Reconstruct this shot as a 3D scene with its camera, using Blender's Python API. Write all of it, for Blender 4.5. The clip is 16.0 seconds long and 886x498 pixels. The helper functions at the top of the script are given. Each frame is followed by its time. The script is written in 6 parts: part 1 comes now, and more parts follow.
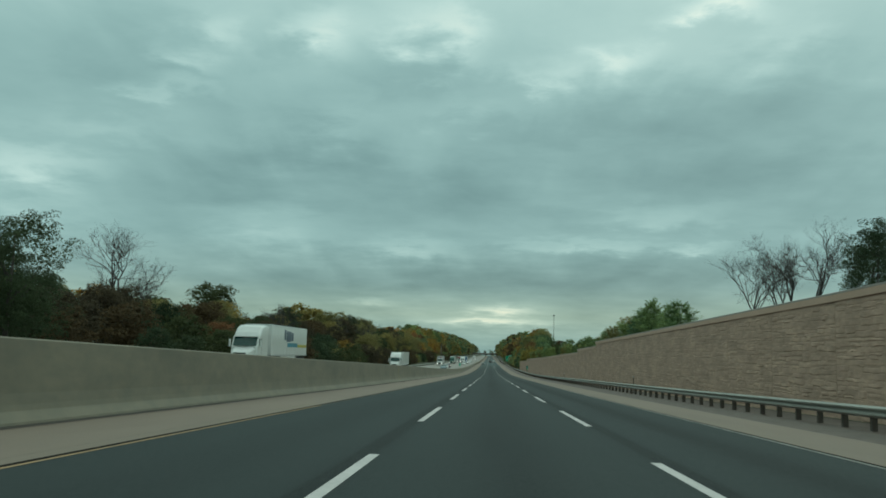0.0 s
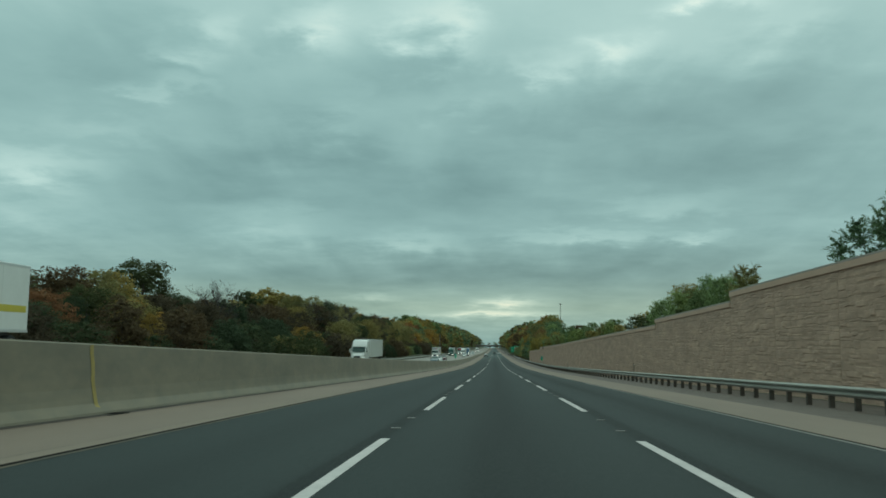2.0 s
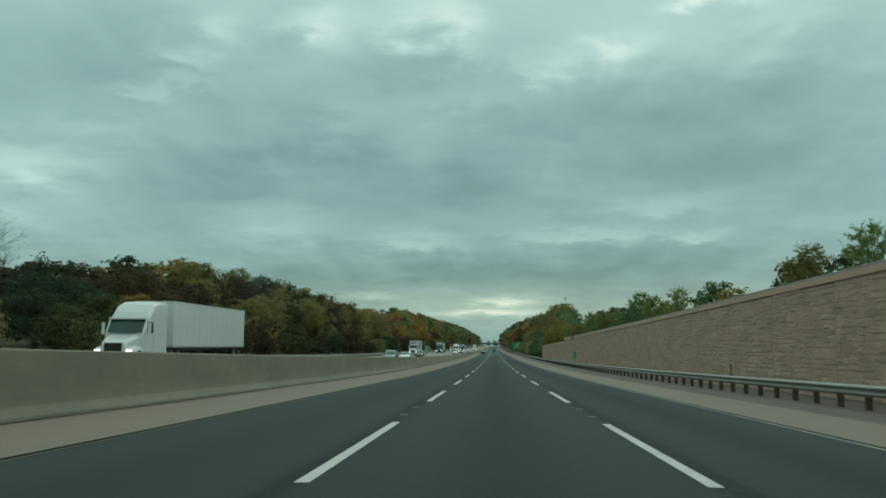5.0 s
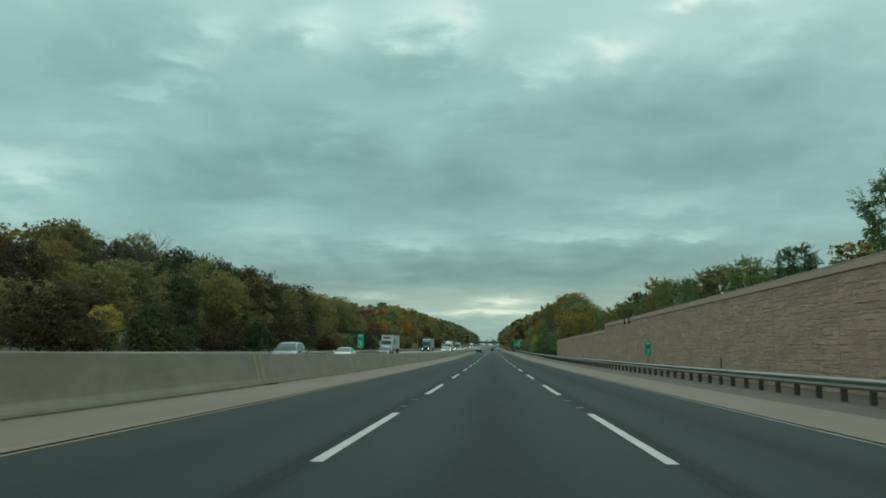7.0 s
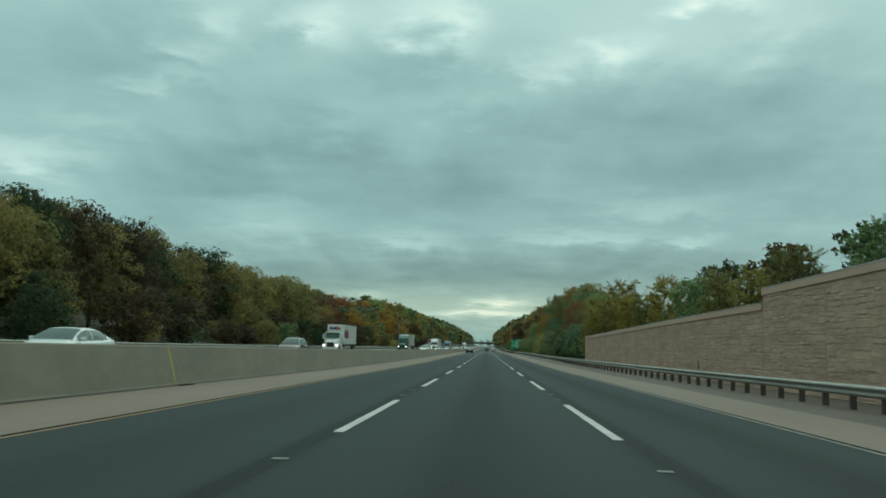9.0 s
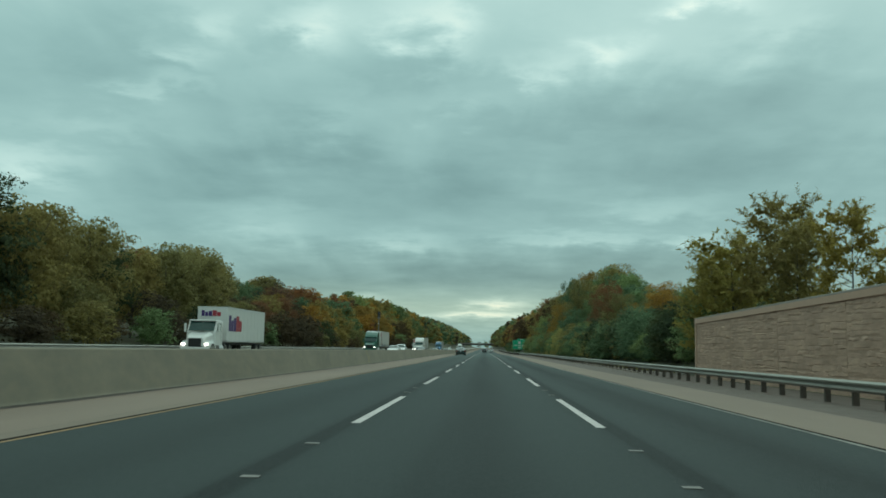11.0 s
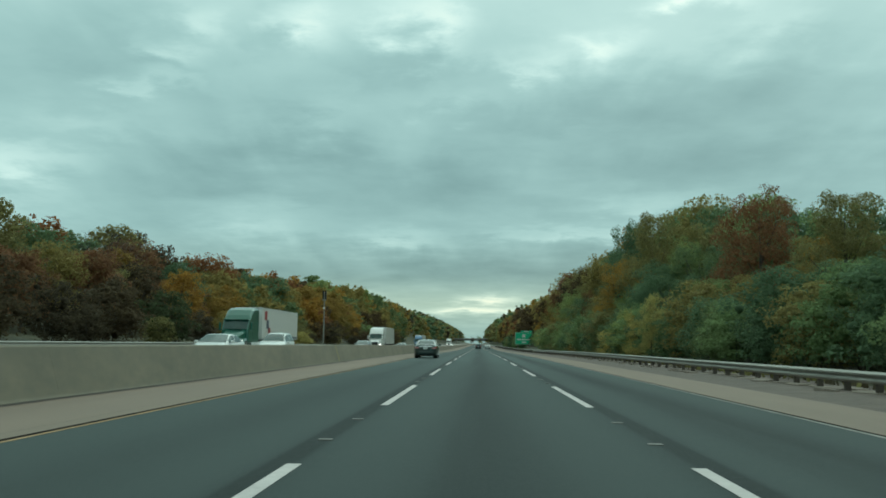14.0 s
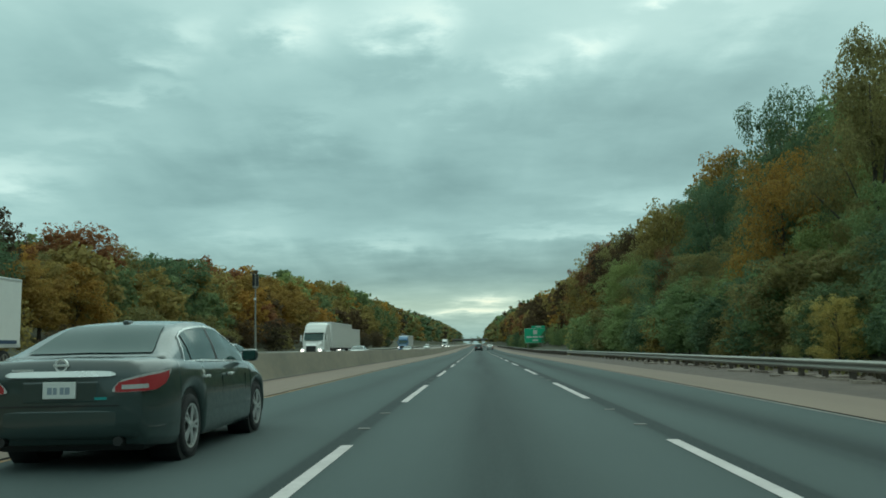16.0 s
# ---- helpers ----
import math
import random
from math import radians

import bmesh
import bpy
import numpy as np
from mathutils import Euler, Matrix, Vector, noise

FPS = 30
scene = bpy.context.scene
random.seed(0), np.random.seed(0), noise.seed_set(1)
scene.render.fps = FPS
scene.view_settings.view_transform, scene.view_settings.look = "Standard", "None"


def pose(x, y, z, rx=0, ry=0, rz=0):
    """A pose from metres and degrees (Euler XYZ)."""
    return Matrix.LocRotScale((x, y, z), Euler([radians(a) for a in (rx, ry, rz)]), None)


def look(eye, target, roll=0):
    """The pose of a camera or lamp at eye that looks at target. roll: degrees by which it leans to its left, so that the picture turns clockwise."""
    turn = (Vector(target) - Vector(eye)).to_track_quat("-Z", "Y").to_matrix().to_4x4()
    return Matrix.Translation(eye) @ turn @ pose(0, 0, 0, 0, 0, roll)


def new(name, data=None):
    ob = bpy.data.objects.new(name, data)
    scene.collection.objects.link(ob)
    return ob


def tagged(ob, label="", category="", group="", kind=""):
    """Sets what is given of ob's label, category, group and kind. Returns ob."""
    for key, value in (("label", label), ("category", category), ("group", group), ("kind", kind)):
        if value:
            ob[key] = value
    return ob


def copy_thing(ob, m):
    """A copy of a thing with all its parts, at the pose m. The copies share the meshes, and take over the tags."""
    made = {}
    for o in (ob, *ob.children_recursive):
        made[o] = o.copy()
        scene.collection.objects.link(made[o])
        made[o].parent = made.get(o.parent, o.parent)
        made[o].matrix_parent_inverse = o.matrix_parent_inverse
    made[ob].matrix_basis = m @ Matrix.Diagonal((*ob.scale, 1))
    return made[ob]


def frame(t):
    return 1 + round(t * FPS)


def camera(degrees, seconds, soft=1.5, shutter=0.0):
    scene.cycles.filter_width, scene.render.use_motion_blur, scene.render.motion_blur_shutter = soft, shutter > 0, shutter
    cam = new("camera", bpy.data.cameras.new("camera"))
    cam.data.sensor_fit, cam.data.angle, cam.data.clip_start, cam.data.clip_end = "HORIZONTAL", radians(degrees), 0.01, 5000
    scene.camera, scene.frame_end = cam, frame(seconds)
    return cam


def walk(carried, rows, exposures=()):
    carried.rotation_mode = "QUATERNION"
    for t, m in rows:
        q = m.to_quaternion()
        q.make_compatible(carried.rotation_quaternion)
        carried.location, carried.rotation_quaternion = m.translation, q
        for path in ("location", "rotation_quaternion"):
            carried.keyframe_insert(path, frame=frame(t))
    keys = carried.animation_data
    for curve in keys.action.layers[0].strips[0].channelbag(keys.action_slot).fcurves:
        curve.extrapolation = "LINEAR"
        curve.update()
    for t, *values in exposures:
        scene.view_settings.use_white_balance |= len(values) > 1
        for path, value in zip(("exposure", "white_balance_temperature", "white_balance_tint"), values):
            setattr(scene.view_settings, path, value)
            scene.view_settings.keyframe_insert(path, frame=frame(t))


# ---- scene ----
PATH = [
    (0.0, (-0.347, -11.542, 1.351), 3.27, 6.79, 1.60),
    (0.5, (-0.314, 3.363, 1.026), 3.14, 6.86, 1.30),
    (1.0, (-0.306, 18.305, 0.714), 3.65, 6.63, 0.66),
    (1.5, (-0.278, 33.294, 0.411), 3.86, 6.43, 1.00),
    (2.0, (-0.262, 48.267, 0.121), 3.40, 6.37, 0.42),
    (2.5, (-0.249, 63.162, -0.158), 3.49, 6.36, 0.02),
    (3.0, (-0.218, 78.042, -0.440), 3.45, 6.33, 0.33),
    (3.5, (-0.198, 92.955, -0.717), 3.42, 6.32, -0.53),
    (4.0, (-0.184, 107.837, -0.991), 3.41, 6.27, 0.52),
    (5.25, (-0.105, 144.8, -1.655), 3.37, 6.31, 0.40),
    (6.5, (-0.033, 181.773, -2.246), 3.33, 6.36, 0.27),
    (7.0, (-0.009, 196.699, -2.450), 3.27, 6.27, 0.25),
    (7.5, (0.005, 211.538, -2.631), 3.21, 6.35, 0.53),
    (8.0, (0.027, 226.077, -2.788), 3.16, 6.32, 1.37),
    (8.5, (0.057, 240.573, -2.924), 3.09, 6.29, 1.36),
    (9.0, (0.093, 255.213, -3.047), 3.06, 6.28, 1.56),
    (10.25, (0.090, 292.4, -3.325), 2.92, 6.36, 1.17),
    (11.5, (0.067, 329.599, -3.527), 2.78, 6.43, 0.79),
    (12.0, (0.027, 344.346, -3.586), 2.67, 6.41, 0.07),
    (12.5, (-0.031, 359.034, -3.634), 2.47, 6.31, -0.67),
    (13.0, (-0.093, 373.755, -3.682), 2.42, 6.39, 0.02),
    (13.5, (-0.123, 388.604, -3.726), 2.35, 6.31, -0.78),
    (14.0, (-0.170, 403.493, -3.761), 2.37, 6.16, 0.61),
    (14.5, (-0.188, 418.302, -3.786), 2.50, 6.32, -0.20),
    (15.0, (-0.223, 433.033, -3.807), 2.57, 6.30, 0.78),
    (15.5, (-0.253, 447.656, -3.826), 2.42, 6.26, 0.83),
    (16.0, (-0.332, 462.496, -3.849), 2.15, 6.25, -1.13),
]
cam = camera(54.07, 16.0, soft=1.75, shutter=0.0)


def cam_pose(eye, yaw, pitch, roll):
    a, b = radians(yaw), radians(pitch)
    way = Vector((-math.sin(a) * math.cos(b), math.cos(a) * math.cos(b), math.sin(b)))
    return look(eye, Vector(eye) + way, roll)


walk(cam, [(t, cam_pose(e, yw, pt, rl)) for t, e, yw, pt, rl in PATH],
     exposures=[(0.0, -0.02), (4.0, -0.02), (6.5, 0.04), (9.0, 0.1), (12.0, 0.14), (13.6, 0.26), (16.0, 0.26)])

# ---------------- sky and light ----------------
world = bpy.data.worlds.new("overcast_sky")
scene.world = world
world.use_nodes = True
WT = world.node_tree


def node(tree, kind, **sockets):
    n = tree.nodes.new(kind)
    for k, v in sockets.items():
        n.inputs[int(k[1:])].default_value = v
    return n


def math_node(tree, op, a, b=None, c=None):
    n = tree.nodes.new("ShaderNodeMath")
    n.operation = op
    for i, v in enumerate((a, b, c)):
        if v is None:
            continue
        if isinstance(v, (int, float)):
            n.inputs[i].default_value = v
        else:
            tree.links.new(v, n.inputs[i])
    return n.outputs[0]


def ramp(tree, fac, stops):
    n = tree.nodes.new("ShaderNodeValToRGB")
    el = n.color_ramp.elements
    while len(el) < len(stops):
        el.new(0.5)
    for e, (p, c) in zip(el, stops):
        e.position, e.color = p, (*c, 1) if len(c) == 3 else c
    tree.links.new(fac, n.inputs[0])
    return n.outputs[0]


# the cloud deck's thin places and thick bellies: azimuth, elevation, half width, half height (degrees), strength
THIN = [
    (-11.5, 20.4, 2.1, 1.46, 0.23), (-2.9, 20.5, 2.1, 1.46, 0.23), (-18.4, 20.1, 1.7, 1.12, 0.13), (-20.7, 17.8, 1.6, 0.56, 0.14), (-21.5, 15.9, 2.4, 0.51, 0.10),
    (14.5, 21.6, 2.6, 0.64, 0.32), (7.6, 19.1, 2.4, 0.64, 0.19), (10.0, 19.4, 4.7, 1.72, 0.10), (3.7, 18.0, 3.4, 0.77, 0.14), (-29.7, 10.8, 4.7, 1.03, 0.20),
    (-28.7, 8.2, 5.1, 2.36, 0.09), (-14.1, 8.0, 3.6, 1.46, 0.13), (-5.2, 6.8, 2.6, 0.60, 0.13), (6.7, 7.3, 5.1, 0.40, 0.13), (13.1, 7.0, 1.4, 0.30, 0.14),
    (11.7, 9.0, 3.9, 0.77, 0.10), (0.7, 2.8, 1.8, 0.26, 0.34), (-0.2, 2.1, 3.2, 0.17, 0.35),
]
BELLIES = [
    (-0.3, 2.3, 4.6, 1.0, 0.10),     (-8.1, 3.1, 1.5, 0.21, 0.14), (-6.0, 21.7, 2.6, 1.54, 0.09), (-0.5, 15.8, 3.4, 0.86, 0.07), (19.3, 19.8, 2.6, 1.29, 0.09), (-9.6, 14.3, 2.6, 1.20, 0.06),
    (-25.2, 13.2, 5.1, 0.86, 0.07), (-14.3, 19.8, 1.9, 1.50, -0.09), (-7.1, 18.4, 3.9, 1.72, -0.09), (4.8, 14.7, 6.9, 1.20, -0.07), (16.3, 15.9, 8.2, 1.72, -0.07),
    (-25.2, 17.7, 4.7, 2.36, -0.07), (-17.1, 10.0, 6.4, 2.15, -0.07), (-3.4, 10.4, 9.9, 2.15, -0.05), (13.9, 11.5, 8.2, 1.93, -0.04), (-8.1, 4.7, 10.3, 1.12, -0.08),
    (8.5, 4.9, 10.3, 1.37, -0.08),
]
tc = node(WT, "ShaderNodeTexCoord")
sep = node(WT, "ShaderNodeSeparateXYZ")
WT.links.new(tc.outputs["Generated"], sep.inputs[0])
sx, sy, sz = sep.outputs
den = math_node(WT, "ADD", math_node(WT, "MAXIMUM", sz, 0.0), 0.13)
comb = node(WT, "ShaderNodeCombineXYZ")
WT.links.new(math_node(WT, "DIVIDE", sx, den), comb.inputs[0])
WT.links.new(math_node(WT, "DIVIDE", sy, den), comb.inputs[1])


def sky_noise(scale, detail, rough, distort, stretch, turn=0.0):
    """Cloud noise laid out on the flat deck overhead, centred on zero."""
    m = node(WT, "ShaderNodeMapping")
    m.inputs["Scale"].default_value = stretch
    m.inputs["Rotation"].default_value = (0, 0, radians(turn))
    WT.links.new(comb.outputs[0], m.inputs[0])
    n = node(WT, "ShaderNodeTexNoise")
    n.inputs["Scale"].default_value = scale
    n.inputs["Detail"].default_value = detail
    n.inputs["Roughness"].default_value = rough
    n.inputs["Distortion"].default_value = distort
    WT.links.new(m.outputs[0], n.inputs["Vector"])
    return math_node(WT, "SUBTRACT", n.outputs[0], 0.5)


big = sky_noise(0.9, 3, 0.5, 0.0, (1.0, 1.0, 1))
mid = sky_noise(2.6, 5, 0.55, 0.15, (0.9, 1.0, 1))
rolls = sky_noise(1.7, 4, 0.5, 0.3, (1.9, 0.55, 1), 38)
fine = sky_noise(6.0, 5, 0.6, 0.2, (0.9, 1.0, 1))
az = math_node(WT, "MULTIPLY", math_node(WT, "ARCTAN2", sx, sy), 57.2958)
el_ = math_node(WT, "MULTIPLY", math_node(WT, "ARCSINE", sz), 57.2958)
high = math_node(WT, "MINIMUM", math_node(WT, "MULTIPLY", math_node(WT, "MAXIMUM", el_, 1.0), 0.07), 1.0)
az_w = math_node(WT, "MULTIPLY_ADD", math_node(WT, "MULTIPLY", math_node(WT, "ADD", mid, fine), high), 7.5, az)
el_w = math_node(WT, "MULTIPLY_ADD", math_node(WT, "MULTIPLY", math_node(WT, "ADD", rolls, fine), high), 4.5, el_)
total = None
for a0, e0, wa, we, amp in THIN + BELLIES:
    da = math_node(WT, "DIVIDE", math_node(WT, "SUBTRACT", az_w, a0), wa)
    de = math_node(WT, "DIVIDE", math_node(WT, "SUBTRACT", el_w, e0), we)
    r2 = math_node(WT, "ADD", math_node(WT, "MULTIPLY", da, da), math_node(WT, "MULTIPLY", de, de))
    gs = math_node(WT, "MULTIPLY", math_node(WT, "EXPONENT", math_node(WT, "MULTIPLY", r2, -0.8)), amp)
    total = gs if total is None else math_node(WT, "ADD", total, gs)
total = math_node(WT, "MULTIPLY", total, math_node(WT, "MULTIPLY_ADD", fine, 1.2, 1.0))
# brightness of the deck by height above the horizon
deck = ramp(WT, math_node(WT, "DIVIDE", el_, 90.0), [
    (0.0, (0.38,) * 3), (0.03, (0.42,) * 3), (0.055, (0.42,) * 3), (0.085, (0.44,) * 3), (0.13, (0.42,) * 3),
    (0.19, (0.51,) * 3), (0.26, (0.63,) * 3), (0.45, (0.72,) * 3), (1.0, (0.82,) * 3)])
lum = deck
for layer, amount in ((big, 0.14), (mid, 0.18), (rolls, 0.17), (fine, 0.07)):
    lum = math_node(WT, "MULTIPLY_ADD", layer, amount, lum)
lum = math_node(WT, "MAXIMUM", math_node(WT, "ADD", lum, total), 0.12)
tint = ramp(WT, lum, [(0.25, (0.53, 1.0, 0.985)), (0.5, (0.605, 1.0, 0.955)), (0.72, (0.70, 1.0, 0.93)), (0.95, (0.86, 1.0, 0.87))])
warm = ramp(WT, math_node(WT, "DIVIDE", math_node(WT, "MAXIMUM", el_, 0.0), 90.0), [(0.0, (1.0, 1.0, 0.97)), (0.028, (1.16, 1.0, 0.86)), (0.05, (1.05, 1.0, 0.97)), (0.08, (1.0, 1.0, 1.0))])
warmed = node(WT, "ShaderNodeMix")
warmed.data_type, warmed.blend_type = "RGBA", "MULTIPLY"
warmed.inputs[0].default_value = 1.0
WT.links.new(tint, warmed.inputs[6])
WT.links.new(warm, warmed.inputs[7])
tint = warmed.outputs[2]
cloud = node(WT, "ShaderNodeMix")
cloud.data_type, cloud.blend_type = "RGBA", "MULTIPLY"
cloud.inputs[0].default_value = 1.0
WT.links.new(tint, cloud.inputs[6])
WT.links.new(lum, cloud.inputs[7])
sky = node(WT, "ShaderNodeTexSky")
sky.sky_type, sky.sun_disc = "NISHITA", False
sky.sun_elevation, sky.sun_rotation = radians(35), radians(20)
clear = node(WT, "ShaderNodeMix")
clear.data_type, clear.blend_type = "RGBA", "MULTIPLY"
clear.inputs[0].default_value = 1.0
clear.inputs[7].default_value = (0.07, 0.07, 0.07, 1)
WT.links.new(sky.outputs[0], clear.inputs[6])
cover = node(WT, "ShaderNodeMix")
cover.data_type = "RGBA"
cover.inputs[0].default_value = 0.96
WT.links.new(clear.outputs[2], cover.inputs[6])
WT.links.new(cloud.outputs[2], cover.inputs[7])
bg = WT.nodes["Background"]
WT.links.new(cover.outputs[2], bg.inputs[0])
bg.inputs[1].default_value = 1.0
sun = new("sun", bpy.data.lights.new("sun", "SUN"))
sun.data.energy, sun.data.angle, sun.data.color = 0.55, radians(70), (0.8, 1.0, 0.88)
sun.matrix_world = look((0, 0, 100), (-30, -60, 20))

# ---------------- materials ----------------


def mat(name, base, dark=None, rough=0.8, metal=0.0, scale=3.0, fine_scale=40.0, amount=0.6, bump=0.0, bump_scale=60.0,
        stretch=(1, 1, 1), island=0.0, random_tint=None, translucent=0.0, coat=0.0, emit=0.0, obj=False):
    m = bpy.data.materials.new(name)
    m.use_nodes = True
    t = m.node_tree
    b = t.nodes["Principled BSDF"]
    dark = dark or tuple(0.6 * c for c in base)
    co = t.nodes.new("ShaderNodeTexCoord")
    mp = t.nodes.new("ShaderNodeMapping")
    mp.inputs["Scale"].default_value = stretch
    if obj:
        t.links.new(co.outputs["Object"], mp.inputs[0])
    else:
        geo = t.nodes.new("ShaderNodeNewGeometry")
        t.links.new(geo.outputs["Position"], mp.inputs[0])

    def nz(s, d=4.0):
        n = t.nodes.new("ShaderNodeTexNoise")
        n.inputs["Scale"].default_value, n.inputs["Detail"].default_value = s, d
        n.inputs["Roughness"].default_value = 0.6
        t.links.new(mp.outputs[0], n.inputs["Vector"])
        return n.outputs[0]
    n1, n2 = nz(scale), nz(fine_scale, 2.0)
    f = math_node(t, "MULTIPLY_ADD", math_node(t, "SUBTRACT", n2, 0.5), 0.7, n1)
    f = math_node(t, "MULTIPLY_ADD", math_node(t, "SUBTRACT", f, 0.5), 2.2 * amount, 0.5)
    f = math_node(t, "MINIMUM", math_node(t, "MAXIMUM", f, 0.0), 1.0)
    mix = t.nodes.new("ShaderNodeMix")
    mix.data_type = "RGBA"
    t.links.new(f, mix.inputs[0])
    mix.inputs[6].default_value, mix.inputs[7].default_value = (*dark, 1), (*base, 1)
    col = mix.outputs[2]
    if random_tint:
        oi = t.nodes.new("ShaderNodeObjectInfo")
        rc = ramp(t, oi.outputs["Random"], random_tint)
        mm = t.nodes.new("ShaderNodeMix")
        mm.data_type, mm.blend_type = "RGBA", "MULTIPLY"
        mm.inputs[0].default_value = 1.0
        t.links.new(col, mm.inputs[6])
        t.links.new(rc, mm.inputs[7])
        col = mm.outputs[2]
    if island:
        g2 = t.nodes.new("ShaderNodeNewGeometry")
        hs = t.nodes.new("ShaderNodeHueSaturation")
        v = math_node(t, "MULTIPLY_ADD", g2.outputs["Random Per Island"], 2 * island, 1 - island)
        t.links.new(v, hs.inputs["Value"])
        h = math_node(t, "MULTIPLY_ADD", g2.outputs["Random Per Island"], 0.05 * island, 0.5 - 0.025 * island)
        t.links.new(h, hs.inputs["Hue"])
        t.links.new(col, hs.inputs["Color"])
        col = hs.outputs[0]
    t.links.new(col, b.inputs["Base Color"])
    b.inputs["Metallic"].default_value = metal
    r = math_node(t, "MULTIPLY_ADD", math_node(t, "SUBTRACT", n2, 0.5), 0.25, rough)
    t.links.new(r, b.inputs["Roughness"])
    if coat:
        b.inputs["Coat Weight"].default_value, b.inputs["Coat Roughness"].default_value = coat, 0.06
    if bump:
        bp = t.nodes.new("ShaderNodeBump")
        bp.inputs["Strength"].default_value, bp.inputs["Distance"].default_value = bump, 0.02
        t.links.new(nz(bump_scale, 5.0), bp.inputs["Height"])
        t.links.new(bp.outputs[0], b.inputs["Normal"])
    if emit:
        b.inputs["Emission Color"].default_value = (*base, 1)
        b.inputs["Emission Strength"].default_value = emit
    if translucent:
        tr = t.nodes.new("ShaderNodeBsdfTranslucent")
        t.links.new(col, tr.inputs[0])
        ms = t.nodes.new("ShaderNodeMixShader")
        ms.inputs[0].default_value = translucent
        t.links.new(b.outputs[0], ms.inputs[1])
        t.links.new(tr.outputs[0], ms.inputs[2])
        t.links.new(ms.outputs[0], t.nodes["Material Output"].inputs[0])
    return m


def asphalt_material():
    """Worn grey asphalt with long oil-darkened strips in the middle of each lane and dark joints along the lane lines."""
    m = mat("asphalt", (0.0415, 0.055, 0.0535), (0.030, 0.040, 0.0395), rough=0.82, scale=0.35, fine_scale=30, amount=0.5,
            bump=0.35, bump_scale=90, stretch=(1, 0.25, 1))
    t = m.node_tree
    b = t.nodes["Principled BSDF"]
    b.inputs["Specular IOR Level"].default_value = 0.22
    old = b.inputs["Base Color"].links[0].from_socket
    geo = t.nodes.new("ShaderNodeNewGeometry")
    sp = t.nodes.new("ShaderNodeSeparateXYZ")
    t.links.new(geo.outputs["Position"], sp.inputs[0])
    mp = t.nodes.new("ShaderNodeMapping")
    mp.inputs["Scale"].default_value = (1.5, 0.05, 1)
    t.links.new(geo.outputs["Position"], mp.inputs[0])
    n = t.nodes.new("ShaderNodeTexNoise")
    n.inputs["Scale"].default_value, n.inputs["Detail"].default_value = 1.0, 5
    t.links.new(mp.outputs[0], n.inputs["Vector"])
    xw = math_node(t, "MULTIPLY_ADD", math_node(t, "SUBTRACT", n.outputs[0], 0.5), 0.5, sp.outputs[0])
    stain = None
    for x0, w, amp in ((0.0, 0.62, 0.6), (3.45, 0.52, 0.75), (-3.5, 0.6, 0.3), (-1.97, 0.11, 1.5), (1.99, 0.11, 1.5), (-1.9, 0.3, 0.3), (1.9, 0.3, 0.3)):
        d = math_node(t, "DIVIDE", math_node(t, "SUBTRACT", xw if w >= 0.3 else sp.outputs[0], x0), w)
        gs = math_node(t, "MULTIPLY", math_node(t, "EXPONENT", math_node(t, "MULTIPLY", math_node(t, "MULTIPLY", d, d), -1.0)), amp)
        gs = math_node(t, "MULTIPLY", gs, math_node(t, "MULTIPLY_ADD", n.outputs[0], 1.6, 0.2))
        stain = gs if stain is None else math_node(t, "ADD", stain, gs)
    mx = t.nodes.new("ShaderNodeMix")
    mx.data_type = "RGBA"
    t.links.new(math_node(t, "MINIMUM", stain, 0.88), mx.inputs[0])
    t.links.new(old, mx.inputs[6])
    mx.inputs[7].default_value = (0.012, 0.017, 0.017, 1)
    # the road's changing brightness is put into its colour: a gain rising with y
    y_gain = ramp(t, math_node(t, "DIVIDE", sp.outputs[1], 600.0), [(0.0, (0.77,) * 3), (0.45, (0.86,) * 3), (0.62, (1.2,) * 3), (0.72, (1.55,) * 3), (0.79, (2.2,) * 3)])
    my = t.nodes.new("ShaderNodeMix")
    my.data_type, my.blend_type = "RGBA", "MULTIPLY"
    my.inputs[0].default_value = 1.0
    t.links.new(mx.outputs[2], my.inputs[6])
    t.links.new(y_gain, my.inputs[7])
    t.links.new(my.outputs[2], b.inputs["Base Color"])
    return m


ASPHALT = asphalt_material()
FAR_ASPHALT = mat("pale_pavement", (0.30, 0.27, 0.235), (0.22, 0.20, 0.175), scale=0.4, fine_scale=20, amount=0.5, stretch=(1, 0.15, 1))
SHOULDER = mat("shoulder_concrete", (0.245, 0.178, 0.134), (0.172, 0.126, 0.096), scale=0.5, fine_scale=25, amount=0.6, bump=0.25, stretch=(1, 0.2, 1))
GUTTER = mat("gutter_concrete", (0.24, 0.178, 0.133), (0.175, 0.131, 0.099), scale=0.6, fine_scale=25, amount=0.6, bump=0.25, stretch=(1, 0.15, 1))
TAR = mat("tar_joint", (0.022, 0.018, 0.015), (0.012, 0.011, 0.010), rough=0.95, scale=2)
TAR.node_tree.nodes["Principled BSDF"].inputs["Specular IOR Level"].default_value = 0.05
PAINT_W = mat("white_road_paint", (0.66, 0.60, 0.58), (0.44, 0.40, 0.39), scale=1.5, fine_scale=18, amount=0.6, bump=0.2)
PAINT_Y = mat("yellow_road_paint", (0.50, 0.30, 0.14), (0.27, 0.18, 0.10), scale=1.5, fine_scale=18, amount=0.7)
PAINT_Y_WORN = mat("worn_yellow_paint", (0.16, 0.12, 0.075), (0.06, 0.055, 0.045), scale=0.8, fine_scale=12, amount=0.9)
